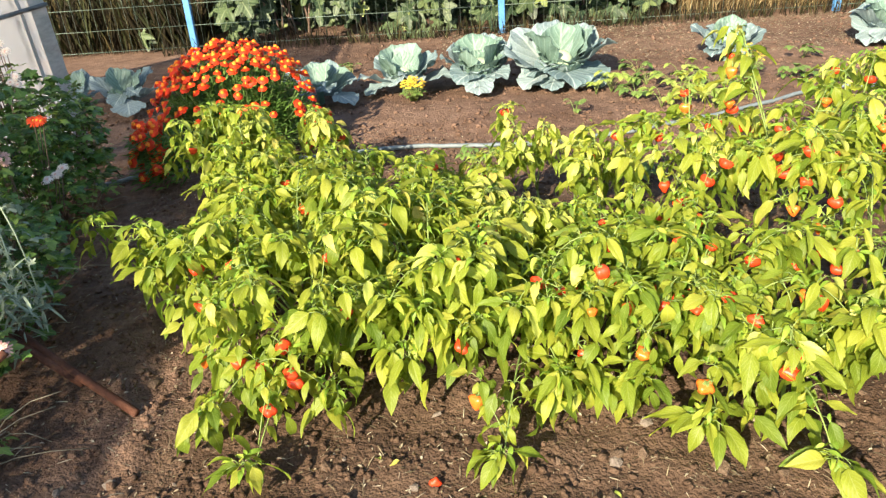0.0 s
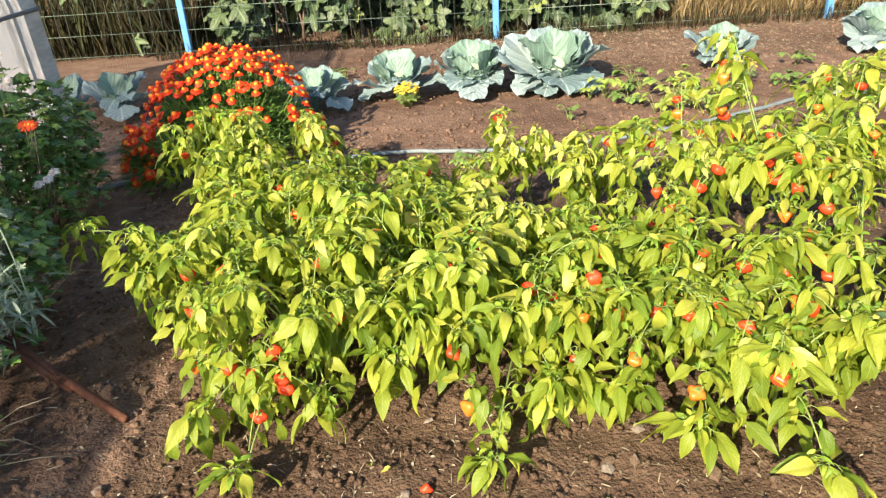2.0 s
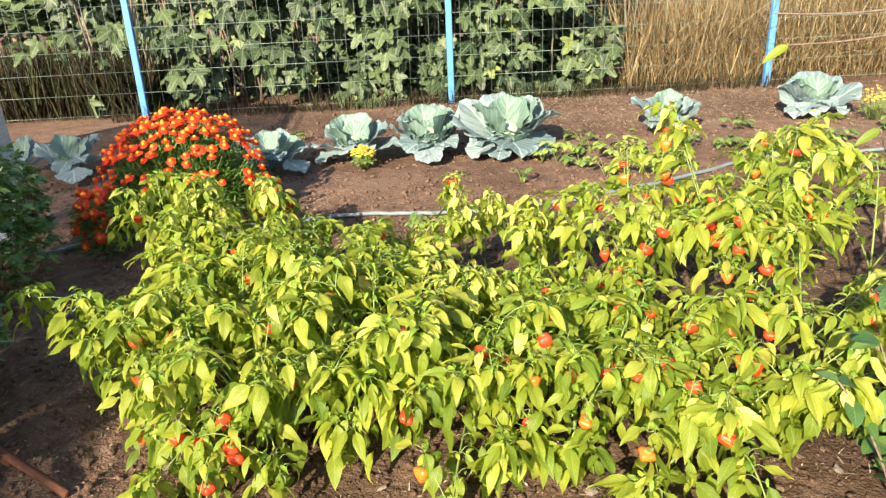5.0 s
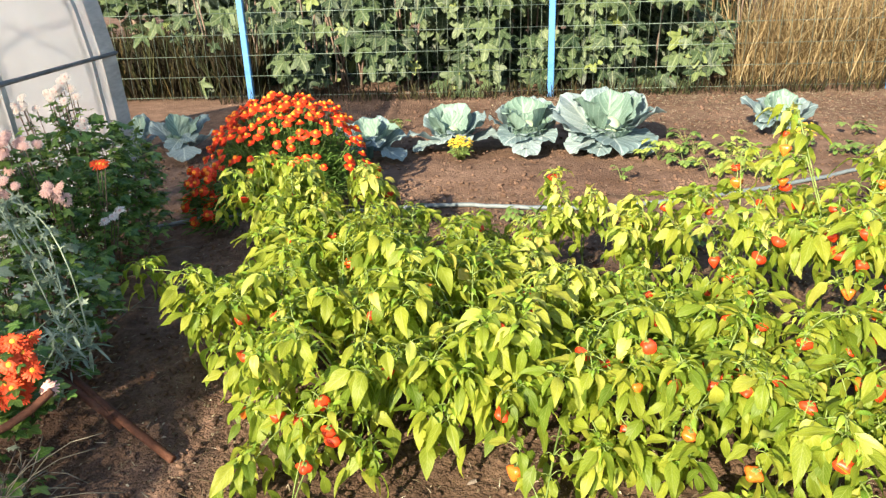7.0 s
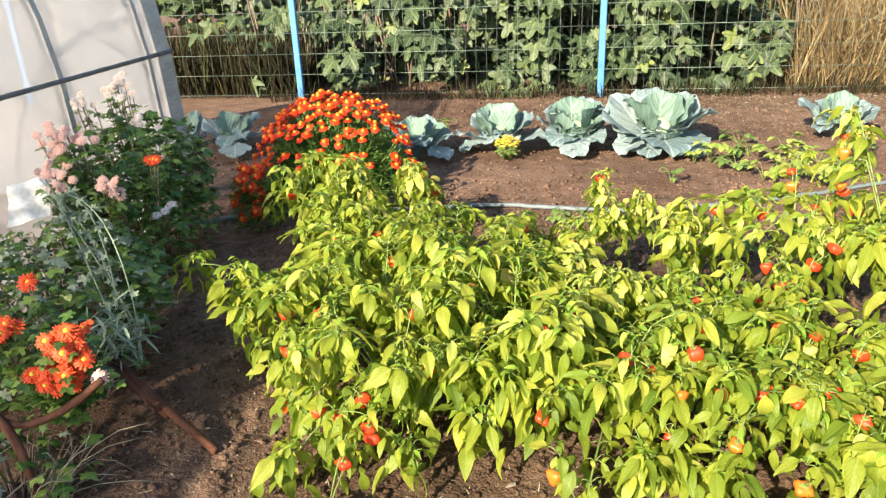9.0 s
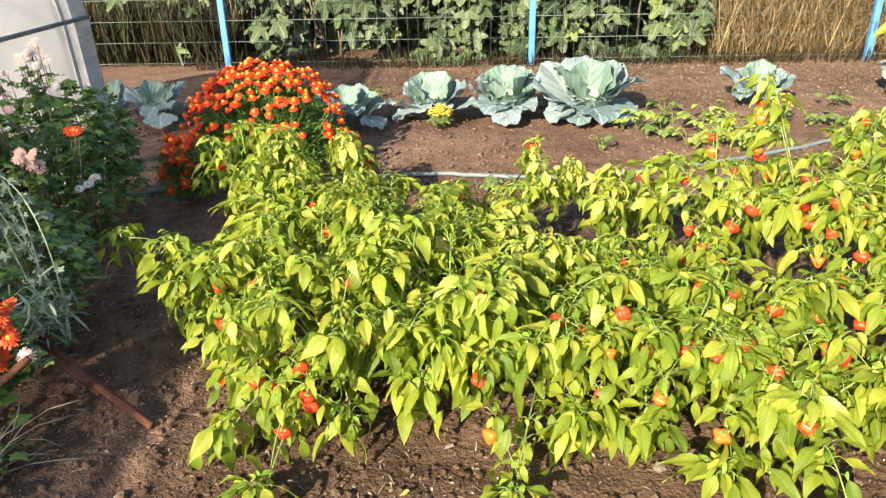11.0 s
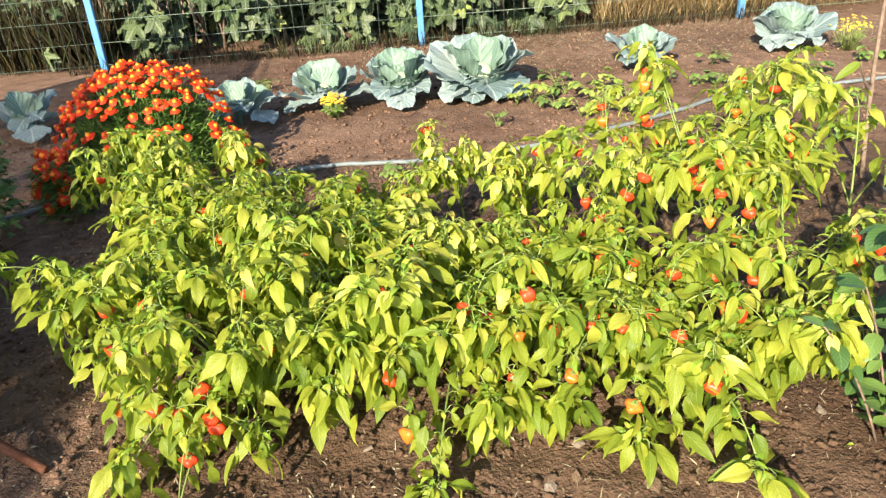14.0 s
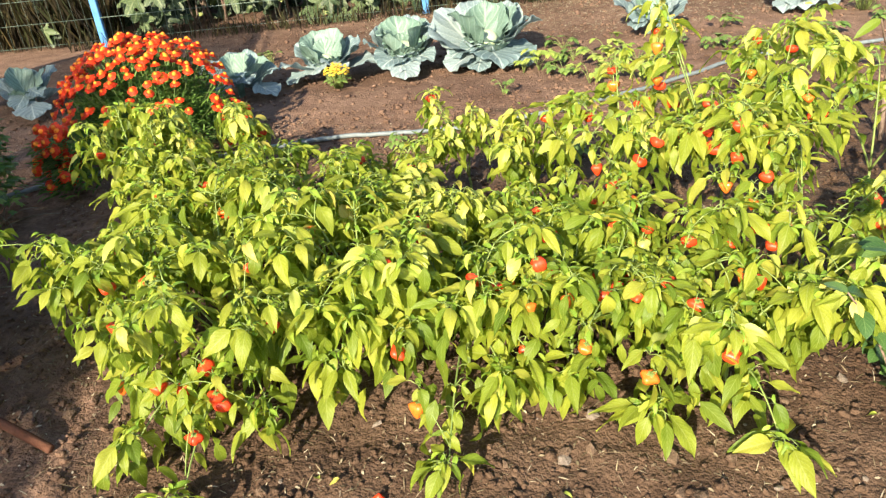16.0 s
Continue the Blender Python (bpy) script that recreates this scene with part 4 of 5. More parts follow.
def build_marigold():
    rng = random.Random(21)
    cx, cy = -1.00, 3.86
    e = root("marigold_bush", cx, cy, 0, "rounded marigold bush covered in orange-red blossoms with yellow-orange centres", "marigolds")
    petals = [flower_mesh("petals", M["mar_red"], 10, 2, rng, 1.0, 0.60, 0.4) for k in range(4)]
    core = dome_mesh("centre", M["mar_core"], 0.46, 0.62)
    stems, fol = Acc(), Acc()
    spots = []
    tries = 0
    while len(spots) < 215 and tries < 6000:
        tries += 1
        a, u = rng.uniform(0, 6.28319), rng.random()
        el = math.asin(u ** 0.72)
        p = Vector((0.47 * math.cos(a) * math.cos(el), 0.40 * math.sin(a) * math.cos(el), 0.22 + 0.37 * math.sin(el))) * rng.uniform(0.92, 1.05)
        if p.y > 0.22 or all((p - q).length > 0.030 for q in spots) is False:
            continue
        if p.z < 0.42 and rng.random() < 0.45:
            continue
        spots.append(p)
    # sprays that sag to the soil on either side
    for k in range(56):
        p = Vector((-0.30 + rng.uniform(-0.08, 0.07), -0.63 + rng.uniform(-0.08, 0.08), rng.uniform(0.06, 0.34)))
        if all((p - q).length > 0.034 for q in spots):
            spots.append(p)
    for k in range(14):
        p = Vector((0.47 + rng.uniform(-0.07, 0.07), -0.20 + rng.uniform(-0.06, 0.06), rng.uniform(0.05, 0.24)))
        if all((p - q).length > 0.034 for q in spots):
            spots.append(p)
    for p in spots:
        d = Vector((p.x * 0.7, p.y * 0.7 - 0.06, max(p.z, 0.1) + 0.05)).normalized()
        d = (d + Vector((rng.uniform(-0.3, 0.3), rng.uniform(-0.3, 0.3), 0))).normalized()
        tube(stems, bezier((p.x * 0.3, p.y * 0.3, 0.05), (p.x * 0.75, p.y * 0.75, p.z * 0.6), p, 4), 0.0028, 0.0016, 4)
        s = rng.uniform(0.022, 0.033)
        m = d.to_track_quat("Z", "Y").to_matrix().to_4x4()
        m.translation = p
        b = child("blossom", rng.choice(petals), e, m @ Matrix.Scale(s, 4), "orange-red marigold blossom")
        child("centre", core, b, pose(0, 0, 0.20), "yellow-orange centre")
    leaf = blade(0.16, 0.5, 0.2, rng, 4, 0.6, 0.8, cols=3)
    for k in range(8000):
        a, el = rng.uniform(0, 6.28319), math.asin(rng.random() ** 0.8)
        r = rng.uniform(0.5, 1.02)
        p = Vector((0.44 * r * math.cos(a) * math.cos(el), 0.38 * r * math.sin(a) * math.cos(el), 0.04 + 0.48 * r * math.sin(el)))
        if k % 7 == 0:
            p = Vector((-0.28 + rng.uniform(-0.10, 0.12), -0.57 + rng.uniform(-0.1, 0.12), rng.uniform(0.02, 0.28)))
        d = Vector((p.x + rng.uniform(-0.3, 0.3), p.y + rng.uniform(-0.3, 0.3), rng.uniform(-0.1, 0.6)))
        v, f, uv = leaf
        fol.add(moved(v, aim(p, d, (rng.uniform(-0.5, 0.5), -0.4, 1), rng.uniform(0.04, 0.075))), f, uv)
    child("stem", stems.mesh("stem", M["mar_stem"]), e)
    child("foliage", fol.mesh("foliage", M["mar_leaf"]), e, None, "feathery dark green foliage", "stuff")


build_marigold()


# ---- chrysanthemums by the greenhouse ----
def chrysanthemum(x, y, rx, ry, h, seed, n, label, blooms, silver=0.0):
    """A leafy bush; blooms: (kind, x, y, z, spread, count) in its own place."""
    rng = random.Random(seed)
    e = root("chrysanthemum_bush", x, y, 0, label, "chrysanthemums")
    shapes = [lobed(5, 0.45, rng, 0.3) for k in range(4)]
    single = []
    for v, f, uv in shapes:
        a = Acc()
        a.add(v, f, uv)
        single.append(a.mesh("leaf", M["chr_leaf"]))
    fol, stems, sil = Acc(), Acc(), Acc()
    for k in range(46):
        a, r = rng.uniform(0, 6.28319), rng.random() ** 0.5
        p = Vector((rx * r * 0.95 * math.cos(a), ry * r * 0.95 * math.sin(a), h * (1 - 0.35 * r * r) * rng.uniform(0.75, 1.0)))
        tube(stems, bezier((p.x * 0.35, p.y * 0.35, -0.02), (p.x * 0.8, p.y * 0.8, p.z * 0.55), p, 5), 0.004, 0.002, 5)
    dry = Acc()
    for k in range(34):
        a, r = rng.uniform(-2.6, 0.9), rng.uniform(0.75, 1.05)
        p = Vector((rx * r * math.cos(a), ry * r * math.sin(a), rng.uniform(0.04, 0.22)))
        q = p + Vector((rng.uniform(-0.18, 0.2), rng.uniform(-0.18, 0.15), rng.uniform(-0.10, 0.10)))
        q.z = max(q.z, 0.015)
        tube(dry, bezier((p.x * 0.6, p.y * 0.6, 0.0), p, q, 5), 0.0022, 0.0014, 4)
    child("dry_stem", dry.mesh("dry_stem", M["pale_stem"]), e, None, "thin withered stems", "stuff")
    made = 0
    for k in range(n):
        a, r = rng.uniform(0, 6.28319), rng.random() ** 0.42
        top = h * (1 - 0.38 * r ** 3)
        zz = 0.05 + (top - 0.05) * rng.random() ** 0.6
        p = Vector((rx * r * math.cos(a), ry * r * math.sin(a), zz))
        d = Vector((p.x / rx + rng.uniform(-0.7, 0.7), p.y / ry + rng.uniform(-0.7, 0.7), rng.uniform(-0.5, 0.5)))
        up = Vector((rng.uniform(-0.5, 0.5) + 0.3 * p.x / rx, rng.uniform(-0.5, 0.5) + 0.3 * p.y / ry, 1))
        s = rng.uniform(0.036, 0.074)
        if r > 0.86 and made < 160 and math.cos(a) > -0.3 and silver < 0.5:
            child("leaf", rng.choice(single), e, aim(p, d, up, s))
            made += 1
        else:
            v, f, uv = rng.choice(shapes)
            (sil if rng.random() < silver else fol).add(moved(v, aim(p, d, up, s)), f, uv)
    kinds = {"orange": "chr_or", "pink": "chr_pink", "white": "chr_white"}
    for kind, bx, by, bz, sp, cnt in blooms:
        mesh = [flower_mesh("petals", M[kinds[kind]], 15, 2, rng, 1.0, 0.24, 0.5) for q in range(2)]
        eye = dome_mesh("eye", M["chr_eye"] if kind == "orange" else M["chr_pink"], 0.31, 0.32)
        for q in range(cnt):
            p = Vector((bx + rng.gauss(0, sp), by + rng.gauss(0, sp * 0.7), bz + rng.gauss(0, sp * 0.75)))
            d = Vector((rng.uniform(-0.35, 0.55), -0.7 + rng.uniform(-0.3, 0.3), rng.uniform(0.35, 1.0)))
            m = d.to_track_quat("Z", "Y").to_matrix().to_4x4()
            m.translation = p
            s = rng.uniform(0.020, 0.027) * (1.15 if kind == "orange" else 0.95)
            fl = child("flower", rng.choice(mesh), e, m @ Matrix.Scale(s, 4), f"{'orange-red' if kind == 'orange' else 'pale pink' if kind == 'pink' else 'whitish'} daisy-like flower")
            child("eye", eye, fl, pose(0, 0, 0.1), "golden eye" if kind == "orange" else "")
            foot = Vector((p.x * 0.7, p.y * 0.8, p.z * 0.45))
            stalk = bezier(foot, foot.lerp(p, 0.6) + Vector((0, 0, 0.03)), p - d * 0.004, 5)
            tube(stems, stalk, 0.0028, 0.0018, 4)
            for w in range(9):
                v, f, uv = rng.choice(shapes)
                at = stalk[rng.choice((1, 2, 3))] + Vector((rng.gauss(0, 0.03), rng.gauss(0, 0.03), rng.gauss(0, 0.03)))
                fol.add(moved(v, aim(at, unit(rng, rng.uniform(-0.5, 0.4)), (rng.uniform(-0.5, 0.5), -0.3, 1), rng.uniform(0.03, 0.06))), f, uv)
    child("stem", stems.mesh("stem", M["twig"]), e)
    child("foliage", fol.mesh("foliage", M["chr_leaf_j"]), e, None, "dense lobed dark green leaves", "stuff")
    if sil.count:
        child("silver_foliage", sil.mesh("silver_foliage", M["silver"]), e, None, "silvery grey lobed leaves", "stuff")
    return e


chrysanthemum(-1.62, 2.78, 0.22, 0.52, 0.70, 31, 2100, "tall dark green chrysanthemum bush with pink and whitish flowers", [
    ("white", -0.14, 0.18, 0.83, 0.045, 14), ("white", -0.22, 0.0, 0.76, 0.03, 7), ("white", 0.0, 0.05, 0.68, 0.02, 5), ("pink", -0.03, -0.50, 0.72, 0.045, 24), ("pink", -0.01, -0.60, 0.60, 0.035, 13), ("pink", 0.22, -0.60, 0.57, 0.028, 12), ("orange", 0.25, -0.32, 0.58, 0.012, 3), ("white", 0.27, -0.38, 0.40, 0.03, 4)])
chrysanthemum(-1.48, 1.85, 0.31, 0.45, 0.52, 32, 1500, "dark sprawling chrysanthemum bush with orange-red flowers and silvery leaves", [
    ("orange", 0.425, -0.55, 0.395, 0.036, 21), ("orange", 0.385, -0.58, 0.315, 0.034, 24), ("orange", 0.20, -0.50, 0.42, 0.026, 9), ("orange", 0.21, -0.37, 0.50, 0.010, 2), ("pink", 0.50, -0.56, 0.31, 0.007, 2)], 0.3)
chrysanthemum(-1.20, 1.14, 0.20, 0.20, 0.16, 33, 90, "low dark tangle of withered flower stems and lobed leaves", [], 0.2)


def build_silver_sprays():
    rng = random.Random(8)
    e = root("wormwood_spray", -1.30, 2.0, 0, "arching silvery grey stems with withered lobed leaves", "plant")
    st, lf = Acc(), Acc()
    shapes = [lobed(5, 0.6, rng, 0.4) for k in range(3)]
    for k in range(5):
        x0 = -0.22 + rng.uniform(-0.06, 0.06)
        pts = bezier((x0, rng.uniform(-0.06, 0.06), 0.58 + rng.uniform(0, 0.07)), (x0 + rng.uniform(0.18, 0.28), -0.18 + rng.uniform(-0.08, 0.08), 0.60 + rng.uniform(0, 0.10)), (0.20 + rng.uniform(-0.06, 0.06), -0.40 + rng.uniform(-0.08, 0.08), 0.30 + rng.uniform(-0.10, 0.06)), 9)
        one = Acc()
        tube(one, pts, 0.0036, 0.0024, 5)
        child("spray", one.mesh("spray", M["silver"]), e)
        for q in range(1, 9):
            for w in range(4):
                d = unit(rng, rng.uniform(-0.9, 0.2))
                v, f, uv = rng.choice(shapes)
                lf.add(moved(v, aim(pts[q] + unit(rng, 0.3) * rng.uniform(0, 0.02), d, (rng.uniform(-0.9, 0.9), rng.uniform(-0.9, 0.9), rng.uniform(-0.2, 0.9)), rng.uniform(0.022, 0.05))), f, uv)
    base = bezier((0.0, 0.1, -0.02), (-0.1, 0.1, 0.3), (-0.22, 0.0, 0.60), 6)
    tube(st, base, 0.007, 0.005, 6)
    for k in range(160):
        p = Vector((0.18 + rng.gauss(0, 0.04), -0.42 + rng.gauss(0, 0.05), 0.27 + rng.gauss(0, 0.06)))
        d = unit(rng, rng.uniform(-0.8, 0.5))
        v, f, uv = blade(0.10, 0.4, 0.1, rng, 4, 0.5, 0.5, cols=3)
        lf.add(moved(v, aim(p, d, (0, 0, 1), rng.uniform(0.05, 0.10))), f, uv)
    child("stem", st.mesh("stem", M["silver"]), e)
    child("foliage", lf.mesh("foliage", M["silver"]), e, None, "silvery grey leaves", "stuff")


build_silver_sprays()


def build_sheet():
    a = Acc()
    n, v, f = 9, [], []
    for side in (0.0, 0.003):
        for i in range(n):
            for j in range(n):
                u, w = i / (n - 1) - 0.5, j / (n - 1) - 0.5
                v.append((u * 0.15 + 0.02 * w, side + 0.012 * math.sin(9 * u + 5 * w) + 0.008 * math.sin(14 * w), w * 0.16 + 0.03 * u))
    for i in range(n - 1):
        for j in range(n - 1):
            o = i * n + j
            f += [(o, o + 1, o + n + 1, o + n), (n * n + o, n * n + o + n, n * n + o + n + 1, n * n + o + 1)]
    a.add(v, f)
    ob = new("plastic_sheet", a.mesh("plastic_sheet", M["white"]))
    ob.matrix_basis = pose(-1.74, 2.16, 0.52, -25, 0, 25)
    tagged(ob, "crumpled white plastic sheet caught among the flowers", "sheet")


build_sheet()


# ---- rusty bars lying in the chrysanthemums ----
def build_bars():
    e = root("rusty_frame", -0.95, 1.5, 0, "rusty bent steel bars lying against the flowers", "metal frame")
    a = Acc()
    tube(a, [(0.21, -0.12, 0.012), (-0.02, 0.0, 0.10), (-0.17, 0.06, 0.20)], 0.013, 0.013, 8)
    child("bar", a.mesh("bar", M["rust"]), e)
    a = Acc()
    tube(a, [(0.03, -0.03, 0.06), (-0.19, 0.04, 0.20)], 0.012, 0.012, 8)
    child("bar", a.mesh("bar", M["rust"]), e)
    a = Acc()
    tube(a, bezier((-0.02, -0.22, 0.31), (-0.20, -0.35, 0.16), (-0.31, -0.31, 0.265), 8), 0.011, 0.011, 8)
    child("bent_pipe", a.mesh("bent_pipe", M["rust"]), e)
    a = Acc()
    tube(a, bezier((-0.31, -0.31, 0.267), (-0.18, -0.35, 0.24), (-0.17, -0.39, -0.02), 8), 0.012, 0.012, 8)
    child("bent_pipe", a.mesh("bent_pipe", M["rust"]), e)


build_bars()


# ---- hose ----
def build_hose():
    a = Acc()
    pts = [(-1.80, 3.30), (-1.63, 3.35), (-1.40, 3.48), (-0.95, 3.52), (-0.60, 3.55), (-0.29, 3.60), (0.03, 3.66), (0.34, 3.61), (0.65, 3.57), (0.96, 3.60), (1.30, 3.69), (1.60, 3.82), (2.10, 4.04), (2.56, 4.25), (2.90, 4.29), (3.6, 4.34), (4.8, 4.4)]
    fine = []
    for i in range(len(pts) - 1):
        p0, p1, p2, p3 = (Vector(pts[max(0, min(len(pts) - 1, i + k))]) for k in (-1, 0, 1, 2))
        for q in range(5):
            t = q / 5
            w = 0.5 * ((2 * p1) + (p2 - p0) * t + (2 * p0 - 5 * p1 + 4 * p2 - p3) * t * t + (3 * p1 - p0 - 3 * p2 + p3) * t ** 3)
            fine.append((w.x, w.y, ground_z(w.x, w.y) + 0.016))
    tube(a, fine, 0.0125, 0.0125, 8)
    tagged(new("garden_hose", a.mesh("garden_hose", M["hose"])), "grey watering hose lying across the soil", "hose")


build_hose()


# ---- hedge behind the fence ----
def build_hedge():
    rng = random.Random(41)
    e = root("vine_hedge", 0, 7.6, 0, "dense hedge of grey-green lobed vine leaves behind the fence", "hedge")
    shapes = [lobed(5, 0.50, rng, rng.uniform(0.15, 0.5), ring=30) for k in range(6)]
    meshes = []
    for v, f, uv in shapes:
        a = Acc()
        a.add(v, f, uv)
        meshes.append(a.mesh("leaf", M["vine"]))
    fol, st = Acc(), Acc()
    made = 0
    for k in range(4600):
        x = rng.uniform(-3.9, 3.15)
        y = -0.50 + 1.3 * rng.random() ** 1.6
        z = rng.uniform(0.06, 2.15)
        if z < 0.22 and rng.random() < 0.5:
            continue
        # ragged sides
        if x > 2.5 + 0.5 * noise.noise(Vector((0, 0, z * 2.5))) or x < -2.65 + 0.5 * noise.noise(Vector((5, 0, z * 2.5))) - 0.65 * z:
            continue
        if noise.noise(Vector((x * 1.9, z * 2.1, 3.0))) < -0.12 and y < 0.35:
            continue
        # thinned on the left so its dark inside stands in for shade
        if x < -1.2 and rng.random() < min(0.8, 0.45 - 0.3 * (x + 1.2)):
            continue
        d = Vector((rng.uniform(-0.7, 0.7), -0.55 + rng.uniform(-0.4, 0.3), -0.8 + rng.uniform(-0.3, 0.6)))
        up = Vector((rng.uniform(-0.6, 0.6), -0.9, 0.6 + rng.uniform(-0.4, 0.5)))
        s = rng.uniform(0.15, 0.31)
        m = aim((x, y, z), d, up, s)
        if y < -0.38 and made < 220 and 0.1 < z < 1.5:
            child("leaf", rng.choice(meshes), e, m)
            made += 1
        else:
            v, f, uv = rng.choice(shapes)
            fol.add(moved(v, m), f, uv)
    for k in range(2600):
        x, z = rng.uniform(-3.9, 3.0), rng.uniform(0.02, 2.2)
        if x < -2.65 - 0.65 * z:
            continue
        v, f, uv = rng.choice(shapes)
        d = Vector((rng.uniform(-0.8, 0.8), -0.3, -0.7 + rng.uniform(-0.3, 0.6)))
        fol.add(moved(v, aim((x, rng.uniform(0.5, 1.1), z), d, (rng.uniform(-0.4, 0.4), -0.9, 0.5), rng.uniform(0.18, 0.32))), f, uv)
    for k in range(40):
        x = rng.uniform(-2.8, 2.9)
        tube(st, bezier((x, 0.1, -0.02), (x + rng.uniform(-0.3, 0.3), 0.0, 1.0), (x + rng.uniform(-0.5, 0.5), rng.uniform(-0.3, 0.5), 2.1), 6), 0.012, 0.005, 5)
    child("stem", st.mesh("stem", M["twig"]), e)
    child("foliage", fol.mesh("foliage", M["vine_j"]), e, None, "dense grey-green lobed leaves", "stuff")


build_hedge()


def build_grass(name, x0, x1, y0, y1, count, hmin, hmax, mat, label, seed, width=0.012, bend=0.5, falloff=None, lean=0.35):
    rng = random.Random(seed)
    a = Acc()
    for k in range(count):
        x, y = rng.uniform(x0, x1), y0 + (y1 - y0) * rng.random() ** 1.3
        h = rng.uniform(hmin, hmax)
        if falloff:
            h *= falloff(x)
        v, f, uv = blade(width / h * rng.uniform(0.6, 1.6), bend * rng.uniform(0.1, 1.6), 0.1, rng, 5, 0.25, 0.6, cols=2)
        d = Vector((rng.uniform(-lean, lean), rng.uniform(-lean, lean), 1))
        a.add(moved(v, aim((x, y, -0.01), d, unit(rng, 0.1), h)), f, uv)
    tagged(new(name, a.mesh(name, mat)), label, "grass", "", "stuff")


build_grass("dry_grass", 2.6, 9.5, 7.10, 9.2, 13000, 0.3, 1.5, M["straw"], "tall dry straw-coloured grass behind the fence", 51, 0.007, 1.5, None, 0.45)
build_grass("withered_weeds", -7.5, -2.2, 7.12, 9.0, 7000, 0.30, 0.80, M["brown_weed"], "withered brown and green weeds behind the fence", 52, 0.016)
build_grass("fence_grass", -2.5, 4.6, 6.86, 7.15, 1500, 0.05, 0.22, M["brown_weed"], "short dry weeds along the foot of the fence", 53, 0.008)


def build_far_trees():
    rng = random.Random(61)
    shapes = [lobed(3, 0.3, rng, 0.2) for k in range(3)]
    for cx, cy, r, h in ((-5.0, 10.6, 1.5, 2.6), (-3.2, 10.0, 1.2, 2.5), (-7.0, 10.4, 1.5, 2.6), (-5.6, 13.5, 1.6, 3.2), (-8.5, 14.0, 1.8, 3.4), (-2.6, 14.5, 1.8, 3.4), (1.0, 15.0, 2.0, 3.4), (4.6, 14.5, 2.0, 3.2), (8.5, 15.0, 2.2, 3.4), (12.5, 14.0, 2.0, 3.2)):
        e = root("tree", cx, cy, 0, "leafy dark green tree beyond the fence", "tree", "trees beyond the fence")
        st, fo = Acc(), Acc()
        tube(st, bezier((0, 0, -0.05), (0.1, 0, 0.7), (0.05, 0.1, h * 0.6), 6), 0.10, 0.05, 8)
        hubs = []
        for k in range(9):
            p = Vector((r * rng.uniform(-0.75, 0.75), r * rng.uniform(-0.75, 0.75), h * rng.uniform(0.38, 0.95)))
            tube(st, bezier((0.05, 0.05, h * 0.3), (p.x * 0.4, p.y * 0.4, p.z * 0.8), p, 5), 0.04, 0.012, 5)
            hubs.append(p)
        for k in range(2000 if cy < 12 else 700):
            p = rng.choice(hubs) + Vector((rng.gauss(0, 0.32), rng.gauss(0, 0.32), rng.gauss(0, 0.30)))
            v, f, uv = rng.choice(shapes)
            fo.add(moved(v, aim(p, unit(rng, rng.uniform(-1, 0.5)), (0, -0.6, 1), rng.uniform(0.14, 0.26))), f, uv)
        child("trunk", st.mesh("trunk", M["twig"]), e)
        child("crown", fo.mesh("crown", M["vine_j"]), e, None, "dark green leafy crown", "stuff")


build_far_trees()


# ---- shrub, sapling and small plants ----
def build_shrub():
    rng = random.Random(71)
    e = root("broadleaf_shrub", 1.54, 1.11, 0, "dark green broad-leaved shrub with glossy oval leaves", "shrub")
    meshes = []
    for k in range(5):
        a = Acc()
        a.add(*blade(rng.uniform(0.48, 0.6), rng.uniform(0.3, 0.8), 0.2, rng, 8, 0.55, 0.7, 0.03))
        meshes.append(a.mesh("leaf", M["bush"]))
    st = Acc()
    for k in range(42):
        a, r = rng.uniform(0, 6.28319), rng.uniform(0.03, 0.25)
        tip = Vector((r * 1.35 * math.cos(a), r * math.sin(a), rng.uniform(0.20, 0.78)))
        pts = bezier((tip.x * 0.3, tip.y * 0.3, -0.02), (tip.x * 0.6, tip.y * 0.6, tip.z * 0.6), tip, 7)
        tube(st, pts, 0.004, 0.002, 5)
        for q in range(1, 7):
            for w in range(2):
                d = unit(rng, rng.uniform(-0.35, 0.35))
                child("leaf", rng.choice(meshes), e, aim(pts[q], d, (d.x * 0.3, d.y * 0.3 - 0.2, 1), rng.uniform(0.055, 0.088)))
    child("stem", st.mesh("stem", M["twig"]), e)


build_shrub()


def build_sapling():
    rng = random.Random(72)
    e = root("sapling", 2.50, 2.75, 0, "thin bare sapling with few yellow-green leaves", "sapling")
    a = Acc()
    tube(a, bezier((0, 0, -0.03), (-0.08, 0, 0.6), (-0.05, 0.02, 1.25), 8), 0.012, 0.006, 7)
    child("trunk", a.mesh("trunk", M["twig"]), e)
    me = Acc()
    me.add(*blade(0.32, 0.5, 0.3, rng, 7, 0.5, 0.8))
    leaf = me.mesh("leaf", M["pep_green"])
    for z, tip in ((1.08, (-0.78, -0.20, 1.09)), (0.98, (-0.72, -0.22, 0.97)), (0.5, (0.4, -0.3, 0.75)), (0.45, (-0.30, -0.25, 0.62))):
        a = Acc()
        pts = bezier((-0.05, 0, z), (tip[0] * 0.5, tip[1] * 0.5, z - 0.03), tip, 8)
        tube(a, pts, 0.0055, 0.003, 6)
        child("twig", a.mesh("twig", M["twig"]), e)
        if z < 1.05:
            child("leaf", leaf, e, aim(tip, (-0.85, -0.1, -0.4), (-0.3, -0.6, 0.6), 0.12))


build_sapling()

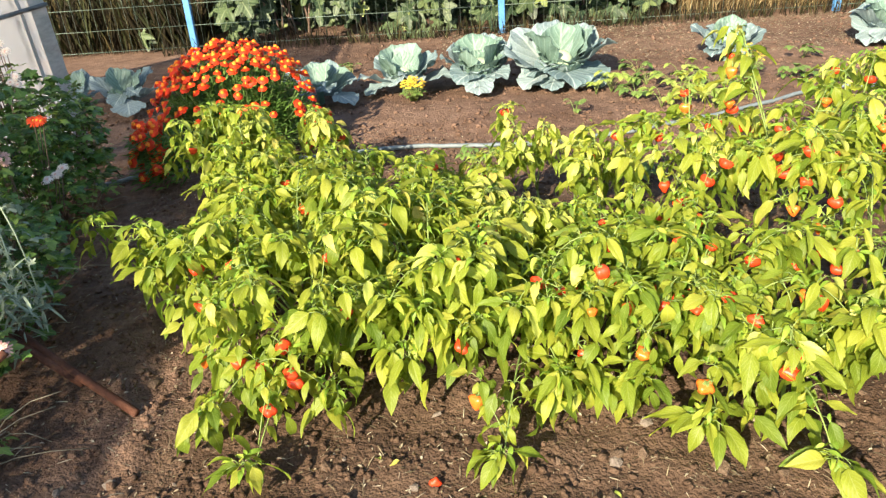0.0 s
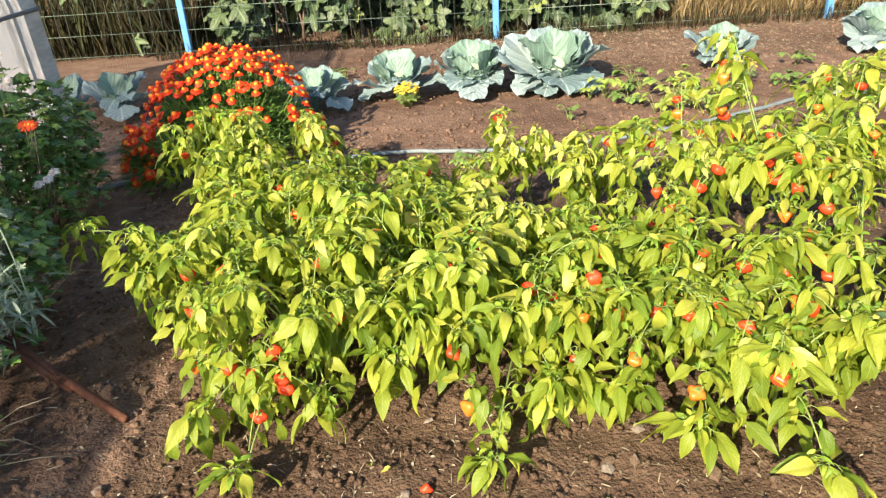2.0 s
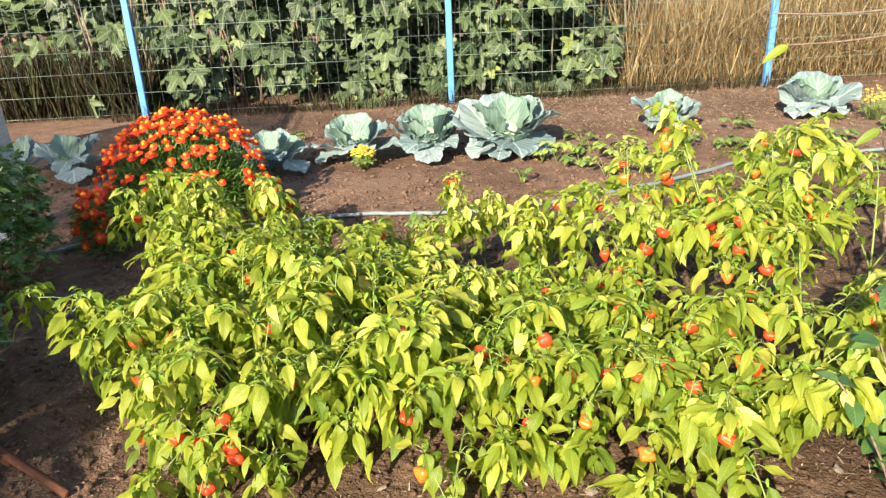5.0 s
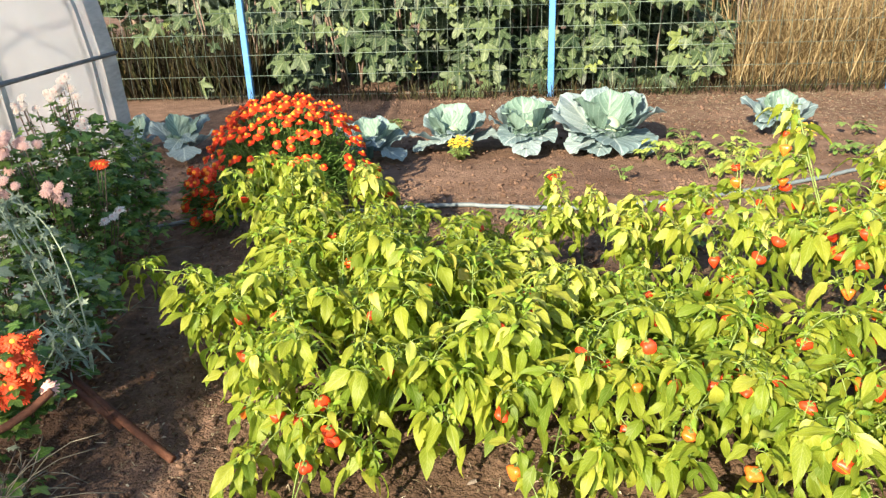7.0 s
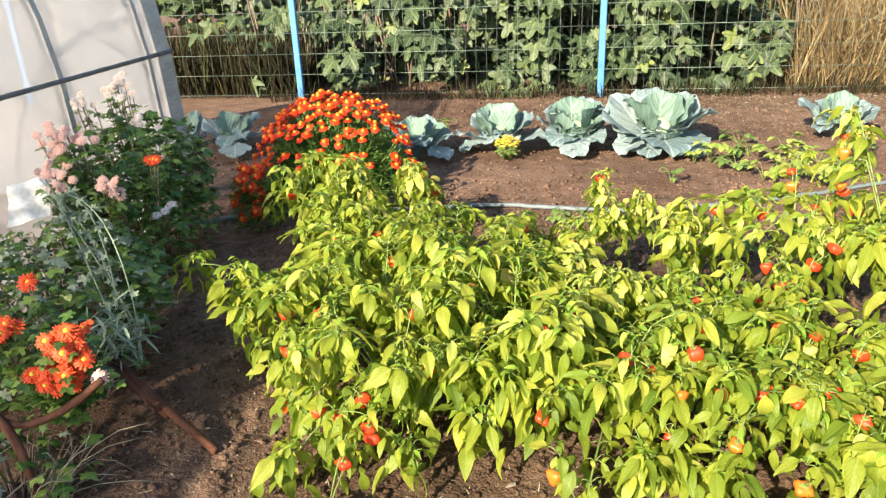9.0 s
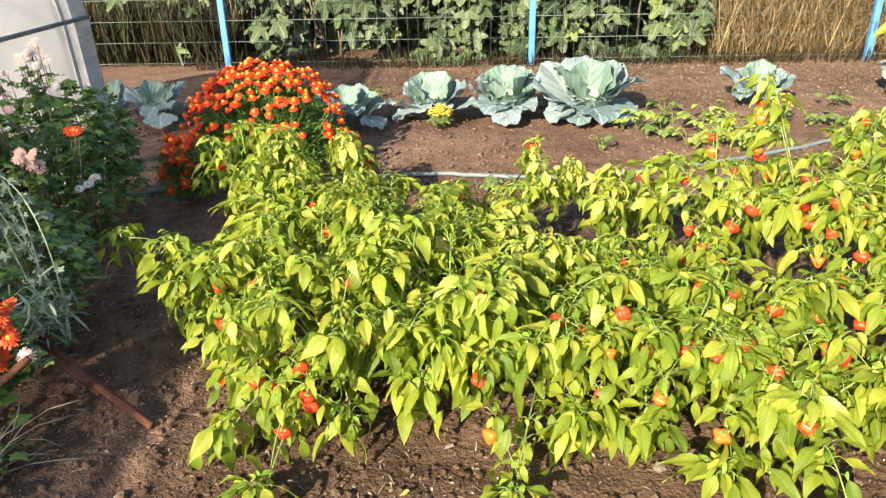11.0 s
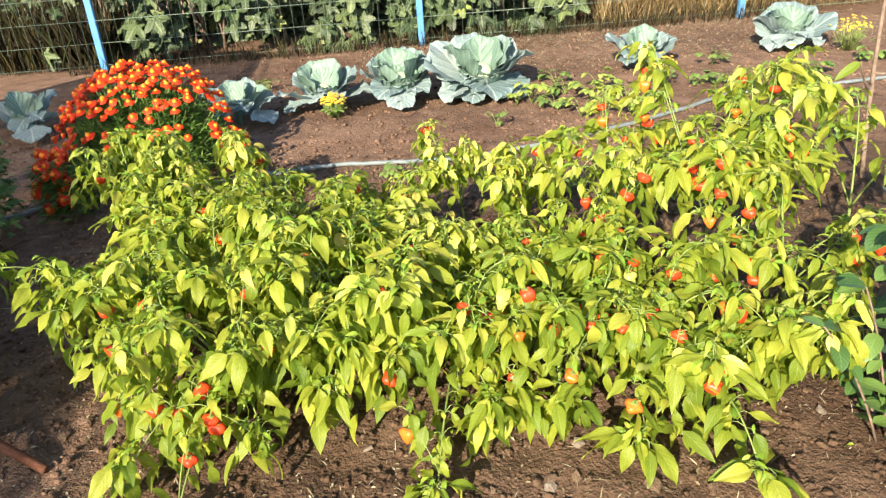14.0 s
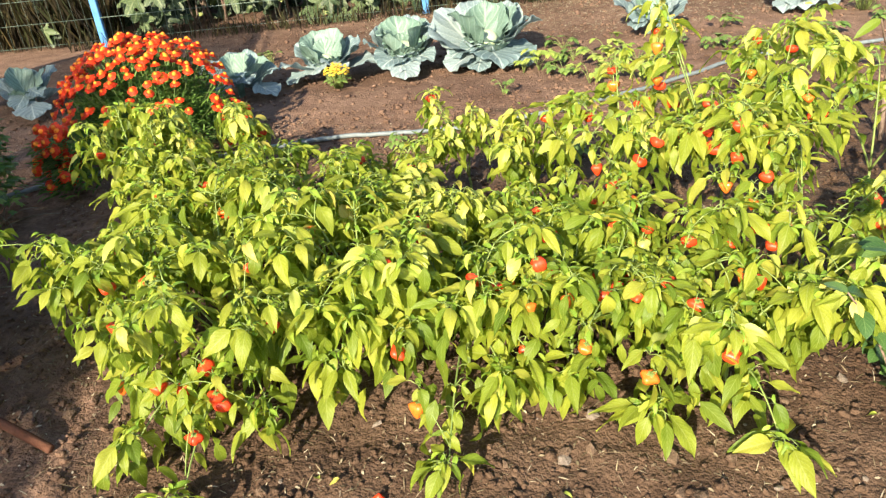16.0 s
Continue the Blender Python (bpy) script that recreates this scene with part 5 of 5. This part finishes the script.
wrng = random.Random(81)
WEED = {}
for key in ("weed", "weed_y"):
    a = Acc()
    a.add(*blade(0.62, 0.6, 0.25, wrng, 6, 0.6, 0.6, 0.05))
    WEED[key] = a.mesh("leaf", M[key])


def rosette(x, y, r, seed, key="weed", n=8, h=0.08, label="low green strawberry plant on bare soil", name="strawberry_plant"):
    rng = random.Random(seed)
    e = root(name, x, y, 0, label, "low plant", "low plants between the rows")
    a = Acc()
    for k in range(n):
        ang, rr = rng.uniform(0, 6.28319), r * rng.uniform(0.25, 0.85)
        p = Vector((rr * math.cos(ang), rr * math.sin(ang), h * rng.uniform(0.5, 1.2)))
        tube(a, bezier((0, 0, -0.01), (p.x * 0.4, p.y * 0.4, p.z), p, 4), 0.0018, 0.0014, 4)
        for w in (-0.9, 0, 0.9):
            d = Vector((math.cos(ang + w), math.sin(ang + w), rng.uniform(-0.3, 0.2)))
            child("leaf", WEED[key], e, aim(p, d, (0, 0, 1), r * rng.uniform(0.35, 0.5)))
    child("stem", a.mesh("stem", M["pep_stem"]), e, None, "", "stuff")


for k, (x, y, r) in enumerate(((1.62, 5.02, 0.14), (1.72, 4.45, 0.16), (1.98, 4.50, 0.15), (1.55, 4.15, 0.14), (1.85, 4.05, 0.15), (-0.53, 5.55, 0.10), (2.55, 4.6, 0.14), (2.9, 5.2, 0.15), (1.45, 2.75, 0.12), (1.15, 2.95, 0.12), (0.35, 3.35, 0.10), (-0.20, 3.36, 0.11), (2.4, 3.5, 0.14), (2.75, 3.3, 0.14), (3.1, 3.9, 0.16), (3.0, 2.9, 0.15), (3.4, 4.7, 0.16), (4.0, 4.9, 0.16), (1.60, 4.70, 0.15), (1.85, 4.75, 0.14), (1.45, 4.40, 0.14), (2.05, 4.25, 0.14), (1.70, 4.20, 0.13), (1.0, 4.1, 0.08), (2.8, 4.6, 0.15), (3.2, 4.4, 0.16))):
    if k in (1, 3, 4, 19, 21, 22):
        rosette(x, y, r, 200 + k, "weed_y", 9, 0.11, "pale yellow-green seedling clump between the rows", "pale_weed")
    else:
        rosette(x, y, r, 200 + k)
rosette(1.33, 4.58, 0.15, 230, "weed_y", 9, 0.12, "pale yellow-green seedling clump beside a cabbage", "pale_weed")
rosette(1.22, 4.55, 0.10, 231, "weed_y", 6, 0.10, "pale yellow-green seedling clump beside a cabbage", "pale_weed")


def yellow_bush(x, y, r, h, seed, n=60):
    rng = random.Random(seed)
    e = root("yellow_flower_bush", x, y, 0, "small bush of tiny yellow flowers", "flowers")
    st, petals, eye = Acc(), flower_mesh("flower", M["yel"], 7, 1, rng, 1, 0.6), None
    for k in range(n):
        a, q = rng.uniform(0, 6.28319), rng.random() ** 0.5
        p = Vector((r * q * math.cos(a), r * q * math.sin(a), h * (1 - 0.3 * q * q) * rng.uniform(0.72, 1.05)))
        tube(st, [(p.x * 0.3, p.y * 0.3, 0), p], 0.0016, 0.0012, 4)
        m = Vector((p.x * 3, p.y * 3 - 0.3, 1)).to_track_quat("Z", "Y").to_matrix().to_4x4()
        m.translation = p
        child("flower", petals, e, m @ Matrix.Scale(rng.uniform(0.009, 0.014), 4))
        if k % 2 == 0:
            child("leaf", WEED["weed"], e, aim((p.x, p.y, p.z * 0.5), unit(rng, 0.1), (0, 0, 1), 0.045))
    child("stem", st.mesh("stem", M["pep_stem"]), e)


yellow_bush(-0.01, 4.66, 0.085, 0.17, 91)
yellow_bush(2.30, 4.72, 0.10, 0.22, 92, 40)
yellow_bush(4.05, 5.25, 0.16, 0.26, 93, 60)


# ---- soil crumbs, litter and fallen things ----
def build_crumbs():
    rng = random.Random(95)
    shapes = []
    for k in range(6):
        v = []
        for ph, n in ((0.25, 1), (0.9, 5), (1.9, 5), (2.9, 1)):
            for i in range(n):
                t = 6.28319 * i / n + ph
                r = rng.uniform(0.6, 1.25)
                v.append((r * math.sin(ph) * math.cos(t), r * math.sin(ph) * math.sin(t), 0.5 * r * math.cos(ph)))
        f = [(0, 1 + i, 1 + (i + 1) % 5) for i in range(5)] + [(1 + i, 6 + i, 6 + (i + 1) % 5, 1 + (i + 1) % 5) for i in range(5)] + [(11, 6 + (i + 1) % 5, 6 + i) for i in range(5)]
        shapes.append((v, f))
    a = Acc()
    for k in range(17000):
        x, y = rng.uniform(-1.3, 2.4), 0.55 + 3.6 * rng.random() ** 1.5
        s = 0.0025 + 0.0145 * rng.random() ** 2.2
        if k > 12000:
            x, y, s = rng.uniform(-2.2, 4.2), rng.uniform(3.2, 6.9), 0.003 + 0.020 * rng.random() ** 2.5
        v, f = rng.choice(shapes)
        a.add(moved(v, pose(x, y, ground_z(x, y) + s * 0.3, rng.uniform(-30, 30), rng.uniform(-30, 30), rng.uniform(0, 360)) @ Matrix.Scale(s, 4)), f)
    tagged(child("crumbs", a.mesh("crumbs", M["soil"]), ground, None, "small dry soil crumbs", "stuff"))
    meshes = []
    for v, f in shapes:
        c = Acc()
        c.add(v, f)
        meshes.append(c.mesh("clod", M["stone" if len(meshes) % 3 == 2 else "clod"], False))
    for k in range(290):
        x, y = rng.uniform(-0.95, 1.7), 0.62 + 1.9 * rng.random() ** 1.3
        s = 0.006 + 0.021 * rng.random() ** 2.4
        child("clod", rng.choice(meshes), ground, pose(x, y, ground_z(x, y) + s * 0.2, rng.uniform(-30, 30), rng.uniform(-30, 30), rng.uniform(0, 360)) @ Matrix.Scale(s, 4))


def build_litter():
    rng = random.Random(96)
    a = Acc()
    for k in range(24500):
        if k < 6500 or k > 21000:
            x, y = rng.uniform(-1.3, 2.2), 0.55 + 3.4 * rng.random() ** 1.4
        elif k < 18500:
            x, y = rng.uniform(0.2, 5.2), 6.95 - 1.5 * rng.random() ** 1.6
        else:
            x, y = rng.uniform(-2.5, 4.5), rng.uniform(3.7, 6.9)
        thin = rng.random() < 0.5
        v, f, uv = blade(0.06 if thin else 0.4, rng.uniform(0.2, 1.0), 0.3, rng, 4, 0.4, 0.5, cols=2 if thin else 3)
        s = rng.uniform(0.012, 0.055) if thin else rng.uniform(0.005, 0.018)
        if y > 5.3:
            s *= 1.6
        a.add(moved(v, aim((x, y, ground_z(x, y) + 0.004), unit(rng, rng.uniform(0, 0.12)), (rng.uniform(-0.4, 0.4), rng.uniform(-0.4, 0.4), 1), s)), f, uv)
    tagged(new("dry_litter", a.mesh("dry_litter", M["litter"])), "dry straw and shrivelled leaf bits scattered on soil", "litter", "", "stuff")


build_crumbs()
build_litter()
for x, y, k in ((0.12, 1.04, 0), (1.62, 4.25, 2)):
    f = new("fallen_fruit", FRUITS[k])
    f.matrix_basis = pose(x, y, ground_z(x, y) + 0.012, 80, 20, 40 * k) @ Matrix.Scale(0.014, 4)
    tagged(f, "small red pepper fallen on the soil", "pepper")
for x, y, yaw in ((-0.02, 1.13, 30), (0.03, 1.12, 100), (1.37, 1.09, 60), (0.55, 1.0, 200), (-0.55, 1.25, 10)):
    f = new("fallen_leaf", PEP["pep_yellow"][int(yaw) % 6])
    f.matrix_basis = pose(x, y, ground_z(x, y) + 0.012, -5, 0, yaw) @ Matrix.Scale(0.035, 4)
    tagged(f, "small yellow leaf fallen on the soil", "leaf")
